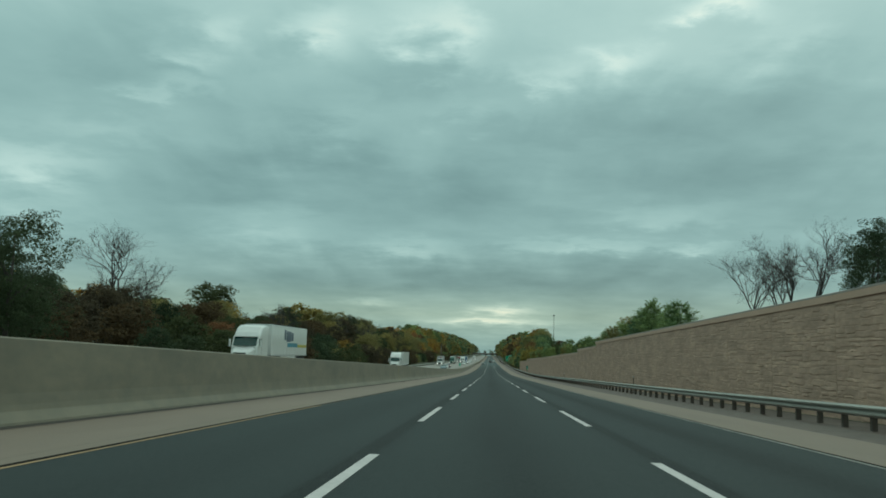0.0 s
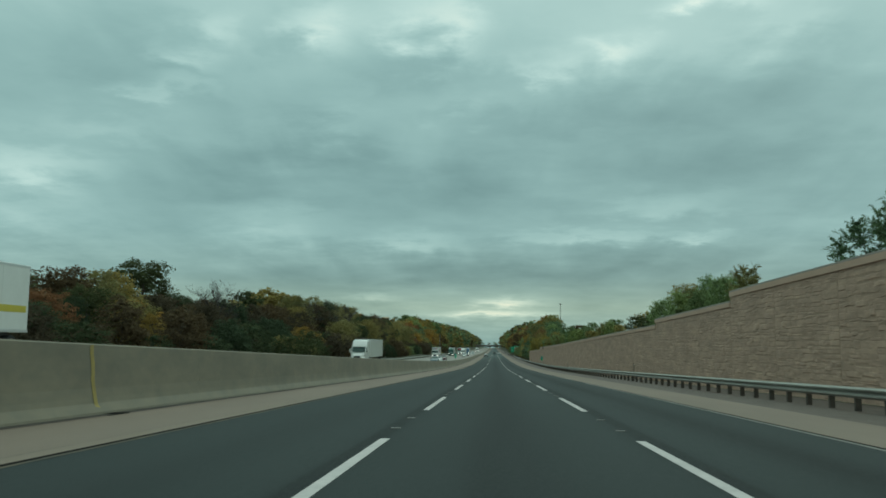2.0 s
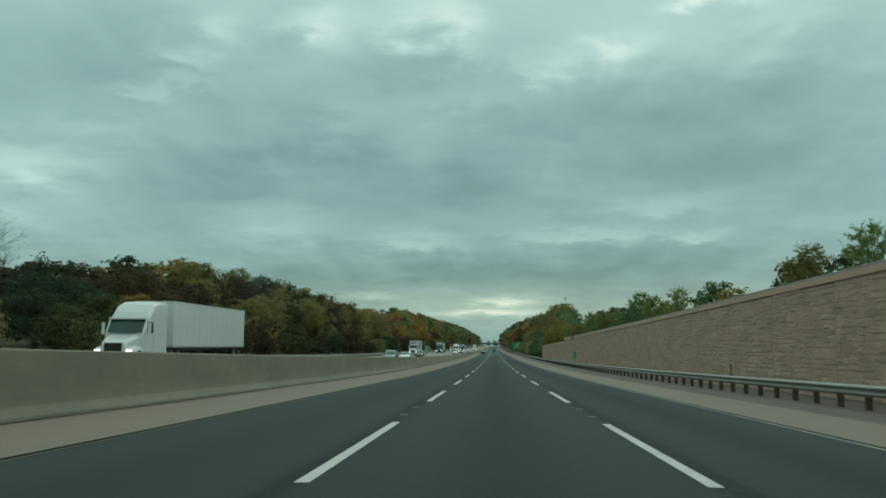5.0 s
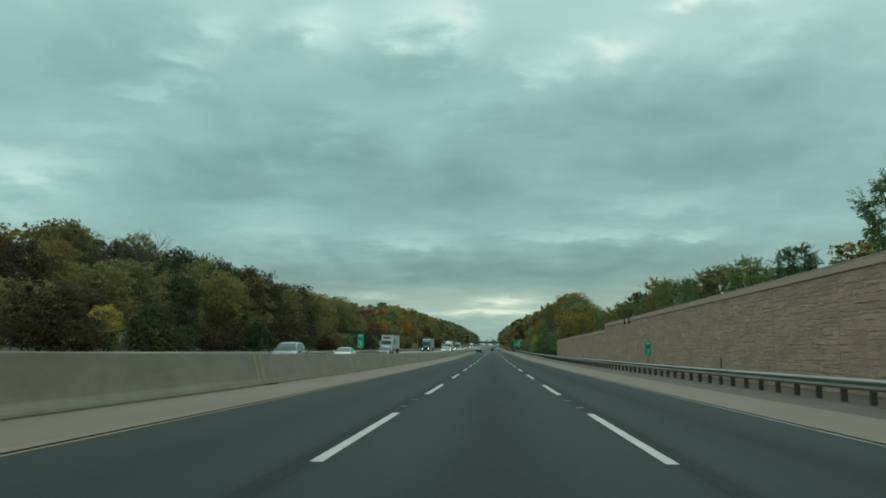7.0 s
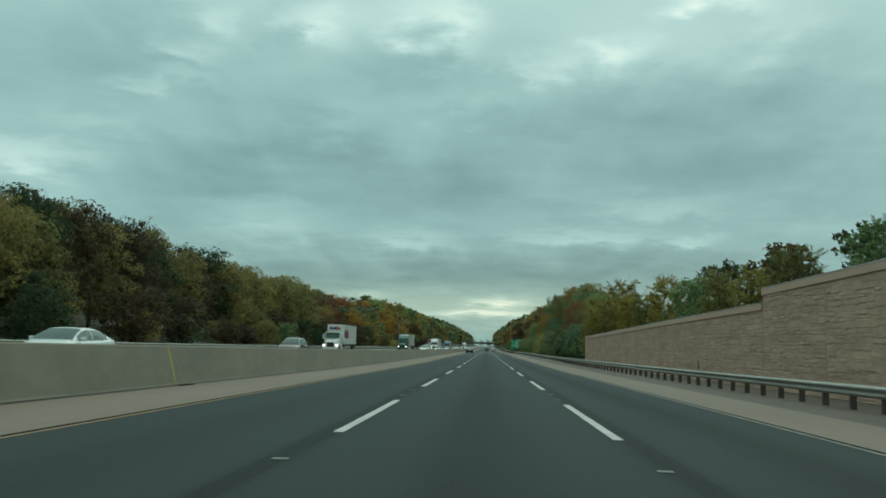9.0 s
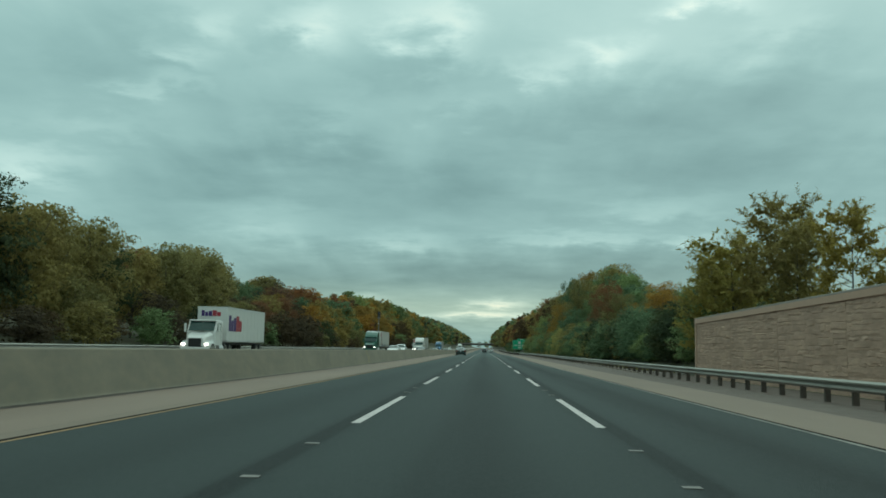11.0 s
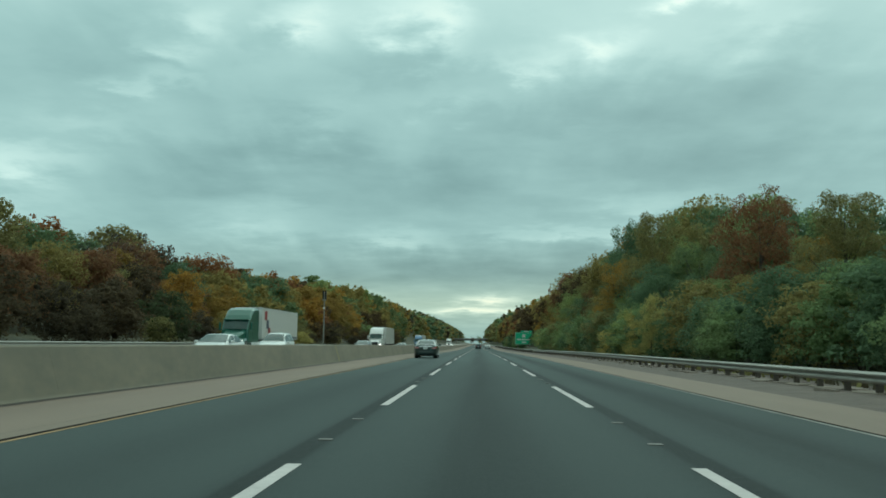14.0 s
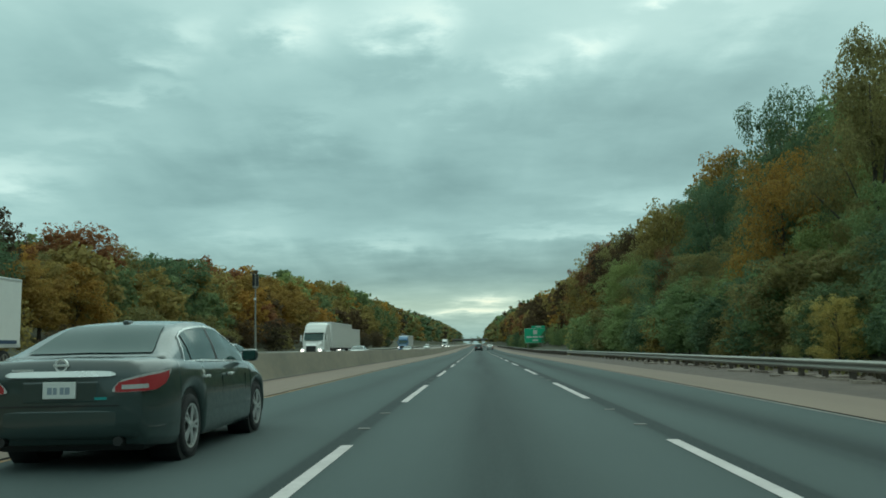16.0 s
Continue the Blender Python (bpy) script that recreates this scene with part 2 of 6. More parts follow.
PAINT_EDGE = mat("worn_edge_paint", (0.36, 0.34, 0.31), (0.15, 0.14, 0.13), scale=1.2, fine_scale=18, amount=0.8)
MARKER_GREY = mat("marker_casting", (0.25, 0.235, 0.22), (0.16, 0.15, 0.14), scale=4, fine_scale=30, amount=0.6)
STRIPE_Y = mat("yellow_spray_paint", (0.46, 0.34, 0.08), (0.28, 0.21, 0.08), scale=4, fine_scale=30, amount=0.8)
GRAVEL = mat("gravel", (0.150, 0.108, 0.086), (0.072, 0.054, 0.045), scale=1.2, fine_scale=14, amount=0.9, bump=0.8, bump_scale=25)
RUBBLE = mat("broken_concrete", (0.27, 0.215, 0.175), (0.16, 0.125, 0.10), scale=1.5, fine_scale=12, amount=0.8, bump=0.4, island=0.15)
DIRT = mat("settled_dirt", (0.062, 0.045, 0.035), (0.032, 0.025, 0.021), scale=0.8, fine_scale=12, amount=0.8, bump=0.4, stretch=(1, 0.3, 1))
BARRIER = mat("barrier_concrete", (0.248, 0.210, 0.152), (0.160, 0.142, 0.106), scale=0.4, fine_scale=2.2, amount=0.8, bump=0.15, stretch=(1, 0.7, 1.7))
CAP = mat("coping_concrete", (0.62, 0.41, 0.305), (0.50, 0.33, 0.245), scale=0.6, fine_scale=15, amount=0.55, bump=0.2)
CAP_GREY = mat("weathered_cap", (0.40, 0.36, 0.32), (0.27, 0.24, 0.21), scale=0.8, fine_scale=9, amount=0.8, bump=0.2)
STONE = mat("split_stone", (0.575, 0.375, 0.278), (0.36, 0.236, 0.174), scale=1.1, fine_scale=6, amount=0.9, bump=0.6, bump_scale=7, island=0.05, stretch=(1, 0.35, 1.3))
STONE_PIECE = mat("split_stone_piece", (0.575, 0.375, 0.278), (0.36, 0.236, 0.174), scale=1.1, fine_scale=6, amount=0.9, bump=0.6, bump_scale=7, stretch=(1, 0.35, 1.3),
                  random_tint=[(0.0, (0.95, 0.95, 0.95)), (1.0, (1.05, 1.05, 1.05))])
MORTAR = mat("wall_concrete", (0.48, 0.315, 0.23), (0.35, 0.23, 0.168), scale=0.9, fine_scale=7, amount=0.6, bump=0.4)
STEEL = mat("galvanised_steel", (0.34, 0.33, 0.29), (0.22, 0.215, 0.19), rough=0.5, metal=0.45, scale=0.8, fine_scale=10, amount=0.6, stretch=(1, 0.2, 1))
POST = mat("weathered_post", (0.125, 0.10, 0.08), (0.06, 0.05, 0.042), scale=3, fine_scale=20, amount=0.7)
GRASS = mat("rough_grass", (0.075, 0.07, 0.03), (0.035, 0.04, 0.018), scale=0.15, fine_scale=2.5, amount=0.9, bump=0.8, bump_scale=4)
BARK = mat("bark", (0.10, 0.08, 0.065), (0.045, 0.038, 0.032), scale=2, fine_scale=12, amount=0.8, bump=0.6, bump_scale=10)
TWIG = mat("grey_twigs", (0.085, 0.07, 0.062), (0.05, 0.042, 0.04), scale=2, fine_scale=12, amount=0.6)
RUBBER = mat("tyre_rubber", (0.022, 0.022, 0.022), (0.012, 0.012, 0.012), rough=0.85, scale=4, bump=0.2, obj=True)
ALLOY = mat("alloy_rim", (0.68, 0.68, 0.67), (0.52, 0.52, 0.52), rough=0.35, metal=0.6, scale=5, amount=0.3, obj=True)
TRIM = mat("bright_trim", (0.80, 0.80, 0.78), (0.74, 0.74, 0.73), rough=0.25, metal=0.45, scale=2, fine_scale=6, amount=0.05, obj=True)
BLACK = mat("black_plastic", (0.02, 0.02, 0.02), (0.012, 0.012, 0.012), rough=0.5, scale=4, obj=True)
GLASS = mat("tinted_glass", (0.012, 0.055, 0.046), (0.008, 0.040, 0.034), rough=0.12, scale=1, fine_scale=3, amount=0.2, obj=True)
LAMP_RED = mat("red_lamp_lens", (0.50, 0.05, 0.06), (0.36, 0.02, 0.025), rough=0.15, scale=8, amount=0.4, coat=1.0, obj=True)
LAMP_CLEAR = mat("clear_lamp_lens", (0.62, 0.60, 0.58), (0.4, 0.4, 0.4), rough=0.12, scale=10, amount=0.4, coat=1.0, obj=True)
HEADLIGHT = mat("lit_headlight", (1.0, 0.95, 0.85), (0.9, 0.85, 0.75), rough=0.2, scale=6, amount=0.2, emit=2.5, obj=True)
SIGN_G = mat("green_sign_sheet", (0.012, 0.50, 0.27), (0.01, 0.42, 0.22), rough=0.45, scale=2, amount=0.5, obj=True)
SIGN_B = mat("blue_sign_sheet", (0.05, 0.22, 0.50), (0.04, 0.17, 0.42), rough=0.45, scale=2, amount=0.5, obj=True)
SIGN_W = mat("white_sign_sheet", (0.75, 0.75, 0.72), (0.62, 0.62, 0.6), rough=0.45, scale=2, amount=0.4, obj=True)
BRIDGE = mat("bridge_concrete", (0.30, 0.27, 0.24), (0.2, 0.18, 0.16), scale=0.3, fine_scale=4, amount=0.6)
GIRDER = mat("weathered_girder", (0.07, 0.07, 0.065), (0.04, 0.04, 0.04), scale=0.4, fine_scale=4, amount=0.6)


def paint(name, c, coat=0.8, metal=0.15):
    return mat(name, c, tuple(0.8 * v for v in c), rough=0.35, metal=metal, scale=1.5, fine_scale=14, amount=0.35, coat=coat, obj=True)


def leaf(name, base, dark, tints):
    m = mat(name, base, dark, rough=0.85, scale=0.35, fine_scale=3, amount=0.6, island=0.22, translucent=0.42, random_tint=tints)
    m.node_tree.nodes["Principled BSDF"].inputs["Specular IOR Level"].default_value = 0.15
    return m


WARM = [(0.0, (0.68, 0.72, 0.68)), (0.35, (0.82, 0.84, 0.80)), (0.7, (0.93, 0.89, 0.77)), (1.0, (1.05, 0.90, 0.68))]
LEAVES = {
    "dark": leaf("dark_green_leaves", (0.210, 0.305, 0.172), (0.135, 0.205, 0.122), WARM),
    "deep": leaf("deep_green_leaves", (0.105, 0.135, 0.075), (0.062, 0.086, 0.052), WARM),
    "green": leaf("green_leaves", (0.340, 0.440, 0.200), (0.205, 0.290, 0.145), WARM),
    "olive": leaf("olive_leaves", (0.410, 0.350, 0.145), (0.225, 0.200, 0.095), WARM),
    "amber": leaf("amber_leaves", (0.520, 0.335, 0.095), (0.330, 0.200, 0.070), WARM),
    "russet": leaf("russet_leaves", (0.370, 0.180, 0.100), (0.200, 0.108, 0.068), WARM),
    "brown": leaf("brown_leaves", (0.158, 0.118, 0.076), (0.088, 0.070, 0.052), WARM),
    "gold": leaf("golden_olive_leaves", (0.470, 0.400, 0.125), (0.285, 0.240, 0.085), WARM),
    "yellow": leaf("yellow_leaves", (0.620, 0.560, 0.230), (0.430, 0.350, 0.140), WARM),
}

# ---------------- helpers ----------------


def mesh_of(name, bm, material, smooth=False):
    me = bpy.data.meshes.new(name)
    bmesh.ops.recalc_face_normals(bm, faces=bm.faces)
    bm.to_mesh(me)
    bm.free()
    for mt in (material if isinstance(material, (list, tuple)) else (material,)):
        me.materials.append(mt)
    if smooth:
        me.shade_smooth()
    return me


def part(name, bm, material, parent, label="", smooth=False):
    ob = new(name, mesh_of(name, bm, material, smooth))
    ob.parent = parent
    if label:
        tagged(ob, label)
    return ob


def share(name, me, parent, m):
    """One more piece on a mesh that other pieces use too."""
    ob = new(name, me)
    ob.parent = parent
    ob.matrix_basis = m
    return ob


def thing(name, label, category, group="", kind="", m=None):
    ob = new(name)
    ob.empty_display_size = 0.2
    if m is not None:
        ob.matrix_basis = m
    return tagged(ob, label, category, group, kind)


def box(bm, x0, x1, y0, y1, z0, z1, bevel=0.0):
    r = bmesh.ops.create_cube(bm, size=1.0)
    vs = r["verts"]
    for v in vs:
        v.co = Vector(((x0 + x1) / 2 + v.co.x * (x1 - x0), (y0 + y1) / 2 + v.co.y * (y1 - y0), (z0 + z1) / 2 + v.co.z * (z1 - z0)))
    if bevel:
        es = list({e for v in vs for e in v.link_edges})
        bmesh.ops.bevel(bm, geom=es, offset=bevel, segments=2, profile=0.6, affect="EDGES")
    return bm


def boxed(x0, x1, y0, y1, z0, z1, bevel=0.0):
    return box(bmesh.new(), x0, x1, y0, y1, z0, z1, bevel)


def lathe(bm, prof, axis="X", seg=24, at=(0, 0, 0), caps=True):
    """Revolve (along, radius) points round an axis."""
    rings = []
    for a, r in prof:
        ring = []
        for i in range(seg):
            c, s = math.cos(2 * math.pi * i / seg) * r, math.sin(2 * math.pi * i / seg) * r
            p = {"X": (a, c, s), "Y": (c, a, s), "Z": (c, s, a)}[axis]
            ring.append(bm.verts.new(Vector(p) + Vector(at)))
        rings.append(ring)
    for a, b in zip(rings, rings[1:]):
        for i in range(seg):
            bm.faces.new((a[i], a[(i + 1) % seg], b[(i + 1) % seg], b[i]))
    if caps:
        bm.faces.new(rings[0])
        bm.faces.new(rings[-1])
    return bm


def tube(bm, pts, radii, seg=6):
    rings = []
    for i, p in enumerate(pts):
        p = Vector(p)
        d = (Vector(pts[min(i + 1, len(pts) - 1)]) - Vector(pts[max(i - 1, 0)])).normalized()
        u = d.orthogonal().normalized()
        w = d.cross(u)
        rings.append([bm.verts.new(p + (u * math.cos(2 * math.pi * k / seg) + w * math.sin(2 * math.pi * k / seg)) * radii[i]) for k in range(seg)])
    for a, b in zip(rings, rings[1:]):
        for k in range(seg):
            bm.faces.new((a[k], a[(k + 1) % seg], b[(k + 1) % seg], b[k]))
    bm.faces.new(rings[-1])
    return bm


# ---------------- levels of the road ----------------
KNOTS = [0.80, 0.0, -0.82, -1.57, -2.31, -3.0, -3.59, -4.01, -4.32, -4.58, -4.73, -4.85, -4.91, -4.99, -5.15, -5.34, -5.53, -5.63, -5.63, -5.63]


def road_z(y):
    """Height of the carriageway: knots every 40 m from y = -40 m, smooth between them; straight grades outside."""
    if y < -20:
        return 0.41 - 0.0205 * (y + 20)
    s = (y + 40) / 40
    if s >= 17:
        return -5.63
    i = int(s)
    u = s - i
    a, b, c, d = KNOTS[max(i - 1, 0)], KNOTS[i], KNOTS[i + 1], KNOTS[i + 2]
    return b + 0.5 * u * (c - a + u * (2 * a - 5 * b + 4 * c - d + u * (3 * (b - c) + d - a)))


def steps(v, table):
    """Straight lines between (position, value) pairs."""
    if v <= table[0][0]:
        return table[0][1]
    for (a, b), (c, d) in zip(table, table[1:]):
        if v <= c:
            return b + (d - b) * (v - a) / (c - a)
    return table[-1][1]


def barrier_h(y):
    return steps(y, [(0, 1.47), (55, 1.45), (95, 1.34), (135, 1.25), (200, 1.15), (240, 1.07), (280, 1.03), (340, 1.01), (460, 0.98)])


def opp_z(y):
    return road_z(y) + barrier_h(y) - 0.98


def opp_fall(x):
    """The opposite carriageway rises a little towards its far edge."""
    return 0.0195 * max(0.0, -10 - max(x, -28.0))


def wall_top(y):
    if y < 96.5:
        return steps(y, [(-40, 5.15), (18, 4.05), (63, 3.55), (96.5, 3.22)])
    if y < 118.7:
        return steps(y, [(96.5, 2.68), (118.7, 2.40)])
    if y < 295.5:
        return steps(y, [(118.7, 1.95), (155, 1.5), (210, 0.75), (242, 0.42), (283, 0.04), (295.5, -0.08)])
    return steps(y, [(295.5, -0.74), (313, -0.9), (368.5, -1.52)])


def side_fall(x):
    return -0.03 * max(0.0, x - 4.95)


def verge_lift(x, y):
    """Past the end of the wall the gravel is heaped up under the guardrail."""
    return steps(y, [(362, 0.0), (374, 0.12), (640, 0.12), (700, 0.0)]) * steps(x, [(7.6, 0.0), (9.3, 1.0)])


LEFT_H = [(60, 16), (90, 16), (103, 12), (146, 14), (172, 15.2), (221, 14.6), (260, 14.6), (283, 15.8), (304, 17.8), (326, 21.9), (340, 22.9), (371, 22.8), (405, 21.5), (430, 20.5), (500, 20),
          (560, 21), (610, 21), (690, 23.5), (760, 26.5), (830, 30), (1000, 31.5), (1350, 35), (2000, 42)]
RIGHT_H = [(380, 5.0), (400, 6.2), (420, 7.8), (440, 9.0), (462, 9.8), (480, 12.4), (500, 15.0), (515, 16.4), (530, 16.2), (556, 18.6), (580, 19.4), (600, 18.4), (650, 17.0),
           (720, 17.4), (950, 20), (1200, 23), (2000, 30)]


def ground_z(x, y):
    z = road_z(y)
    if x < -28:
        lift = steps(y, LEFT_H) / 20
        return opp_z(y) + 0.15 + lift * (0.10 * (-28 - max(x, -45)) + 0.20 * max(0, min(-45 - x, 60)))
    if x < -9:
        return opp_z(y) - 0.08
    if x < 10:
        return z - 0.45
    if y < 367.2 and x > 13:
        return wall_top(y) - 0.35 + 0.05 * min(x - 13, 30)
    low = z + side_fall(min(x, 12.6)) - 0.03
    if x > 12.6:
        low += steps(y, [(370, 1.0), (420, 0.6), (2000, 0.8)]) * 0.30 * min(x - 12.6, 40)
    return low

# ---------------- ground and roads ----------------
Y_NEAR, Y_FAR = -140.0, 2600.0


def span(y0, y1, fine_to=760.0, fine_step=8.0, far_step=40.0):
    ys, y = [], y0
    while y < y1:
        ys.append(y)
        y += fine_step if y < fine_to else far_step
    return ys + [y1]


def sheet(name, cols, ys, height, material, label="", category="", kind="structure", parent=None):
    bm = bmesh.new()
    rows = [[bm.verts.new((x, y, height(x, y))) for x in cols] for y in ys]
    for a, b in zip(rows, rows[1:]):
        for i in range(len(cols) - 1):
            bm.faces.new((a[i], a[i + 1], b[i + 1], b[i]))
    ob = new(name, mesh_of(name, bm, material, True))
    if parent is not None:
        ob.parent = parent
    return tagged(ob, label, category, "", kind) if kind else ob


GROUND_X = [-2200, -900, -400, -220, -150, -105, -90, -75, -60, -52, -45, -38, -33, -28.2, -27.8, -10, -8.95, -8.85, 9.9, 10.1, 12.4, 12.95, 13.05,
            15, 18, 22, 28, 36, 46, 60, 100, 250, 700, 2200]
ground_ys = [-600.0] + span(-200, 364, 364, 8) + [366.9, 367.5] + span(378, 3600, 760, 8, 60)
sheet("ground", GROUND_X, ground_ys, ground_z, GRASS, "rough autumn grass and leaf litter beside the highway", "ground")

road_ys = span(Y_NEAR, Y_FAR)
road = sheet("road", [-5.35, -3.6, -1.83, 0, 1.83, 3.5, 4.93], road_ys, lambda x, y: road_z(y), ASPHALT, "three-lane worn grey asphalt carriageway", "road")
sheet("shoulder_left", [-5.72, -7.2, -8.4], road_ys, lambda x, y: road_z(y) + 0.004, SHOULDER, "pale concrete inner shoulder below the median barrier", "shoulder")
sheet("gutter", [-5.36, -5.72], road_ys, lambda x, y: road_z(y) + 0.002, GUTTER, "slightly darker concrete gutter strip along the carriageway", "gutter")
sheet("shoulder_right", [4.93, 6.2, 7.32], road_ys, lambda x, y: road_z(y) + side_fall(x) + 0.003, SHOULDER, "pale tan concrete outer shoulder", "shoulder")
sheet("gravel_verge", [7.27, 8.2, 9.2, 10.3, 12.7], road_ys, lambda x, y: road_z(y) + side_fall(x) - 0.012 + verge_lift(x, y), GRAVEL, "brown gravel verge under the guardrail", "verge")
sheet("road_opposite", [-9.05, -13, -17, -21, -24, -27.9], road_ys, lambda x, y: opp_z(y) + opp_fall(x), FAR_ASPHALT, "pale worn pavement of the opposite carriageway", "road")


def ribbon(name, x0, x1, dz, material, ys, parent, level=road_z, label=""):
    ob = sheet(name, [x0, x1], ys, lambda x, y: level(y) + dz, material, kind="", parent=parent)
    return tagged(ob, label) if label else ob


line_ys = span(Y_NEAR, 1800)
ribbon("edge_line", -5.29, -5.225, 0.005, PAINT_Y_WORN, [14] + [y for y in line_ys if 14 < y <= 180], road, label="thin yellow edge line, worn almost away")
ribbon("edge_line", -5.29, -5.225, 0.005, PAINT_Y, [y for y in line_ys if y < 14] + [14], road, label="thin yellow edge line")
ribbon("edge_line", -5.29, -5.225, 0.005, PAINT_Y, [y for y in line_ys if y >= 180], road, label="thin yellow edge line")
ribbon("joint", -5.385, -5.295, 0.009, TAR, line_ys, road, label="dark tar joint along the gutter")
ribbon("edge_line", 4.815, 4.89, 0.005, PAINT_EDGE, line_ys, road, label="thin white edge line")
ribbon("joint", 4.90, 4.97, 0.008, TAR, line_ys, road)
# lane dashes, 7.62 m long every 15.24 m
for side, shift in ((-1.83, 0.0), (1.83, 0.118)):
    for k in range(-2, 95):
        y1 = k * 15.24 + shift
        ribbon("lane_dash", side - 0.07, side + 0.07, 0.005, PAINT_W, [y1 - 7.62, y1 - 5.08, y1 - 2.54, y1], road)
# pavement markers in the gaps
bm = boxed(-0.08, 0.08, -0.06, 0.06, 0.0, 0.008, 0.003)
MARKER = mesh_of("road_marker", bm, MARKER_GREY)
for side in (-1.9, 1.82):
    for k in range(2, 48):
        if k % 3 == 1 and 12 <= k < 22:
            continue
        for dy in (2.0, 4.7):
            y = k * 15.24 + dy
            share("road_marker", MARKER, road, pose(side, y, road_z(y) + 0.003))

# ---------------- median barrier ----------------
barrier = thing("median_barrier", "stained tan concrete median barrier with a sloped toe", "barrier", kind="structure")


def face_x(dz, h, y):
    """The barrier's face: a stepped toe that turns into one plain slope further along."""
    toe = steps(dz, [(0.055, -8.15), (0.185, -8.265), (0.225, -8.295), (0.33, -8.325), (0.52, -8.36), (h - 0.03, -8.44)])
    plain = steps(dz, [(0.055, -8.17), (h - 0.03, -8.44)])
    k = steps(y, [(205, 0.0), (235, 1.0)])
    return toe + (plain - toe) * k


def barrier_segment(y0, y1):
    bm = bmesh.new()
    rows = []
    n = max(1, int((y1 - y0) / 6))
    for i in range(n + 1):
        y = y0 + (y1 - y0) * i / n
        z, h = road_z(y), barrier_h(y)
        prof = [(-8.13, -0.02)] + [(face_x(dz, h, y), dz) for dz in (0.055, 0.185, 0.225, 0.33, 0.52, h - 0.03)] + [(-8.47, h), (-8.85, h), (-8.88, h - 0.03), (-8.94, h - 0.75), (-9.08, h - 0.9),
                (-9.10, h - 1.02)]
        rows.append([bm.verts.new((x, y, z + dz)) for x, dz in prof])
    for a, b in zip(rows, rows[1:]):
        for i in range(len(a) - 1):
            bm.faces.new((a[i], a[i + 1], b[i + 1], b[i]))
    bm.faces.new(rows[0])
    bm.faces.new(list(reversed(rows[-1])))
    return bm


y = -120.0
while y < 1800:
    step = 12.0 if y < 760 else 60.0
    part("barrier_segment", barrier_segment(y + 0.0015, y + step - 0.0015), BARRIER, barrier)
    y += step
bm = bmesh.new()
rows = []
for y in span(Y_NEAR, 1200, 520, 1.5, 20):
    w = 0.23 + 0.10 * noise.noise((0.3, y * 0.11, 0)) + 0.05 * noise.noise((4.0, y * 0.7, 0))
    rows.append([bm.verts.new((x, y, road_z(y) + 0.010)) for x in (-8.19, -8.12 + max(0.03, w))])
for a, b in zip(rows, rows[1:]):
    bm.faces.new((a[0], a[1], b[1], b[0]))
part("dirt_line", bm, DIRT, barrier, "dark uneven dirt line along the barrier foot")


for y, w in ((65.6, 0.16), (197.1, 0.2), (227.2, 0.14), (227.95, 0.14), (247.9, 0.15), (278.2, 0.15), (377.2, 0.16), (453.8, 0.16)):
    bm = bmesh.new()
    h, z = barrier_h(y), road_z(y)
    rows = []
    for i in range(9):
        dz = 0.03 + (h - 0.06) * i / 8
        jig = 0.02 * math.sin(i * 2.1 + y)
        rows.append([bm.verts.new((face_x(dz, h, y) + 0.006, y + s * (w / 2) + jig, z + dz)) for s in (-1, 1)])
    for a, b in zip(rows, rows[1:]):
        bm.faces.new((a[0], a[1], b[1], b[0]))
    part("painted_stripe", bm, STRIPE_Y, barrier, "yellow spray-painted stripe down the barrier face")
    part("drain_inlet", boxed(-8.13, -7.8, y - 0.5, y + 0.5, z - 0.03, z + 0.012, 0.01), TAR, barrier, "dark drain inlet at the barrier foot")

# ---------------- guardrails ----------------


def guardrail(name, x, face, level, y0, y1, label, first_posts, post_gap):
    """A W-beam on posts. face: -1 when its front looks to the left."""
    rail = thing(name, label, "guardrail", kind="structure")
    prof = [(0.0, 0.40), (0.035, 0.43), (0.08, 0.455), (0.08, 0.49), (0.03, 0.53), (0.0, 0.555), (0.03, 0.58), (0.08, 0.62), (0.08, 0.655), (0.035, 0.68), (0.0, 0.71),
            (-0.006, 0.705), (-0.006, 0.405)]
    ys = span(y0, y1, 760, 3.81, 40)
    for a in range(0, len(ys) - 1, 8):
        bm = bmesh.new()
        rows = [[bm.verts.new((x + face * px, yy, level(yy) + pz)) for px, pz in prof] for yy in ys[a:a + 9]]
        for r, s in zip(rows, rows[1:]):
            for i in range(len(prof)):
                j = (i + 1) % len(prof)
                bm.faces.new((r[i], r[j], s[j], s[i]))
        part("rail_beam", bm, STEEL, rail, "dull galvanised corrugated beam")
    bm = boxed(-0.075, 0.075, -0.075, 0.075, -0.25, 0.68, 0.01)
    box(bm, -0.075 if face > 0 else -0.16, 0.16 if face > 0 else 0.075, -0.06, 0.06, 0.42, 0.68)
    bmesh.ops.translate(bm, verts=bm.verts, vec=(-face * 0.17, 0, 0))
    me = mesh_of("post", bm, POST)
    yy, n = first_posts, 0
    while n < 298 and yy < y1:
        share("post", me, rail, pose(x, yy, level(yy)))
        yy += post_gap
        n += 1
    if yy < y1 and yy < 900:
        bm = bmesh.new()
        while yy < min(y1, 900):
            box(bm, x - 0.25, x - 0.1, yy - 0.075, yy + 0.075, level(yy) - 0.2, level(yy) + 0.66)
            yy += post_gap
        tagged(part("far_posts", bm, POST, rail), kind="stuff")
    return rail


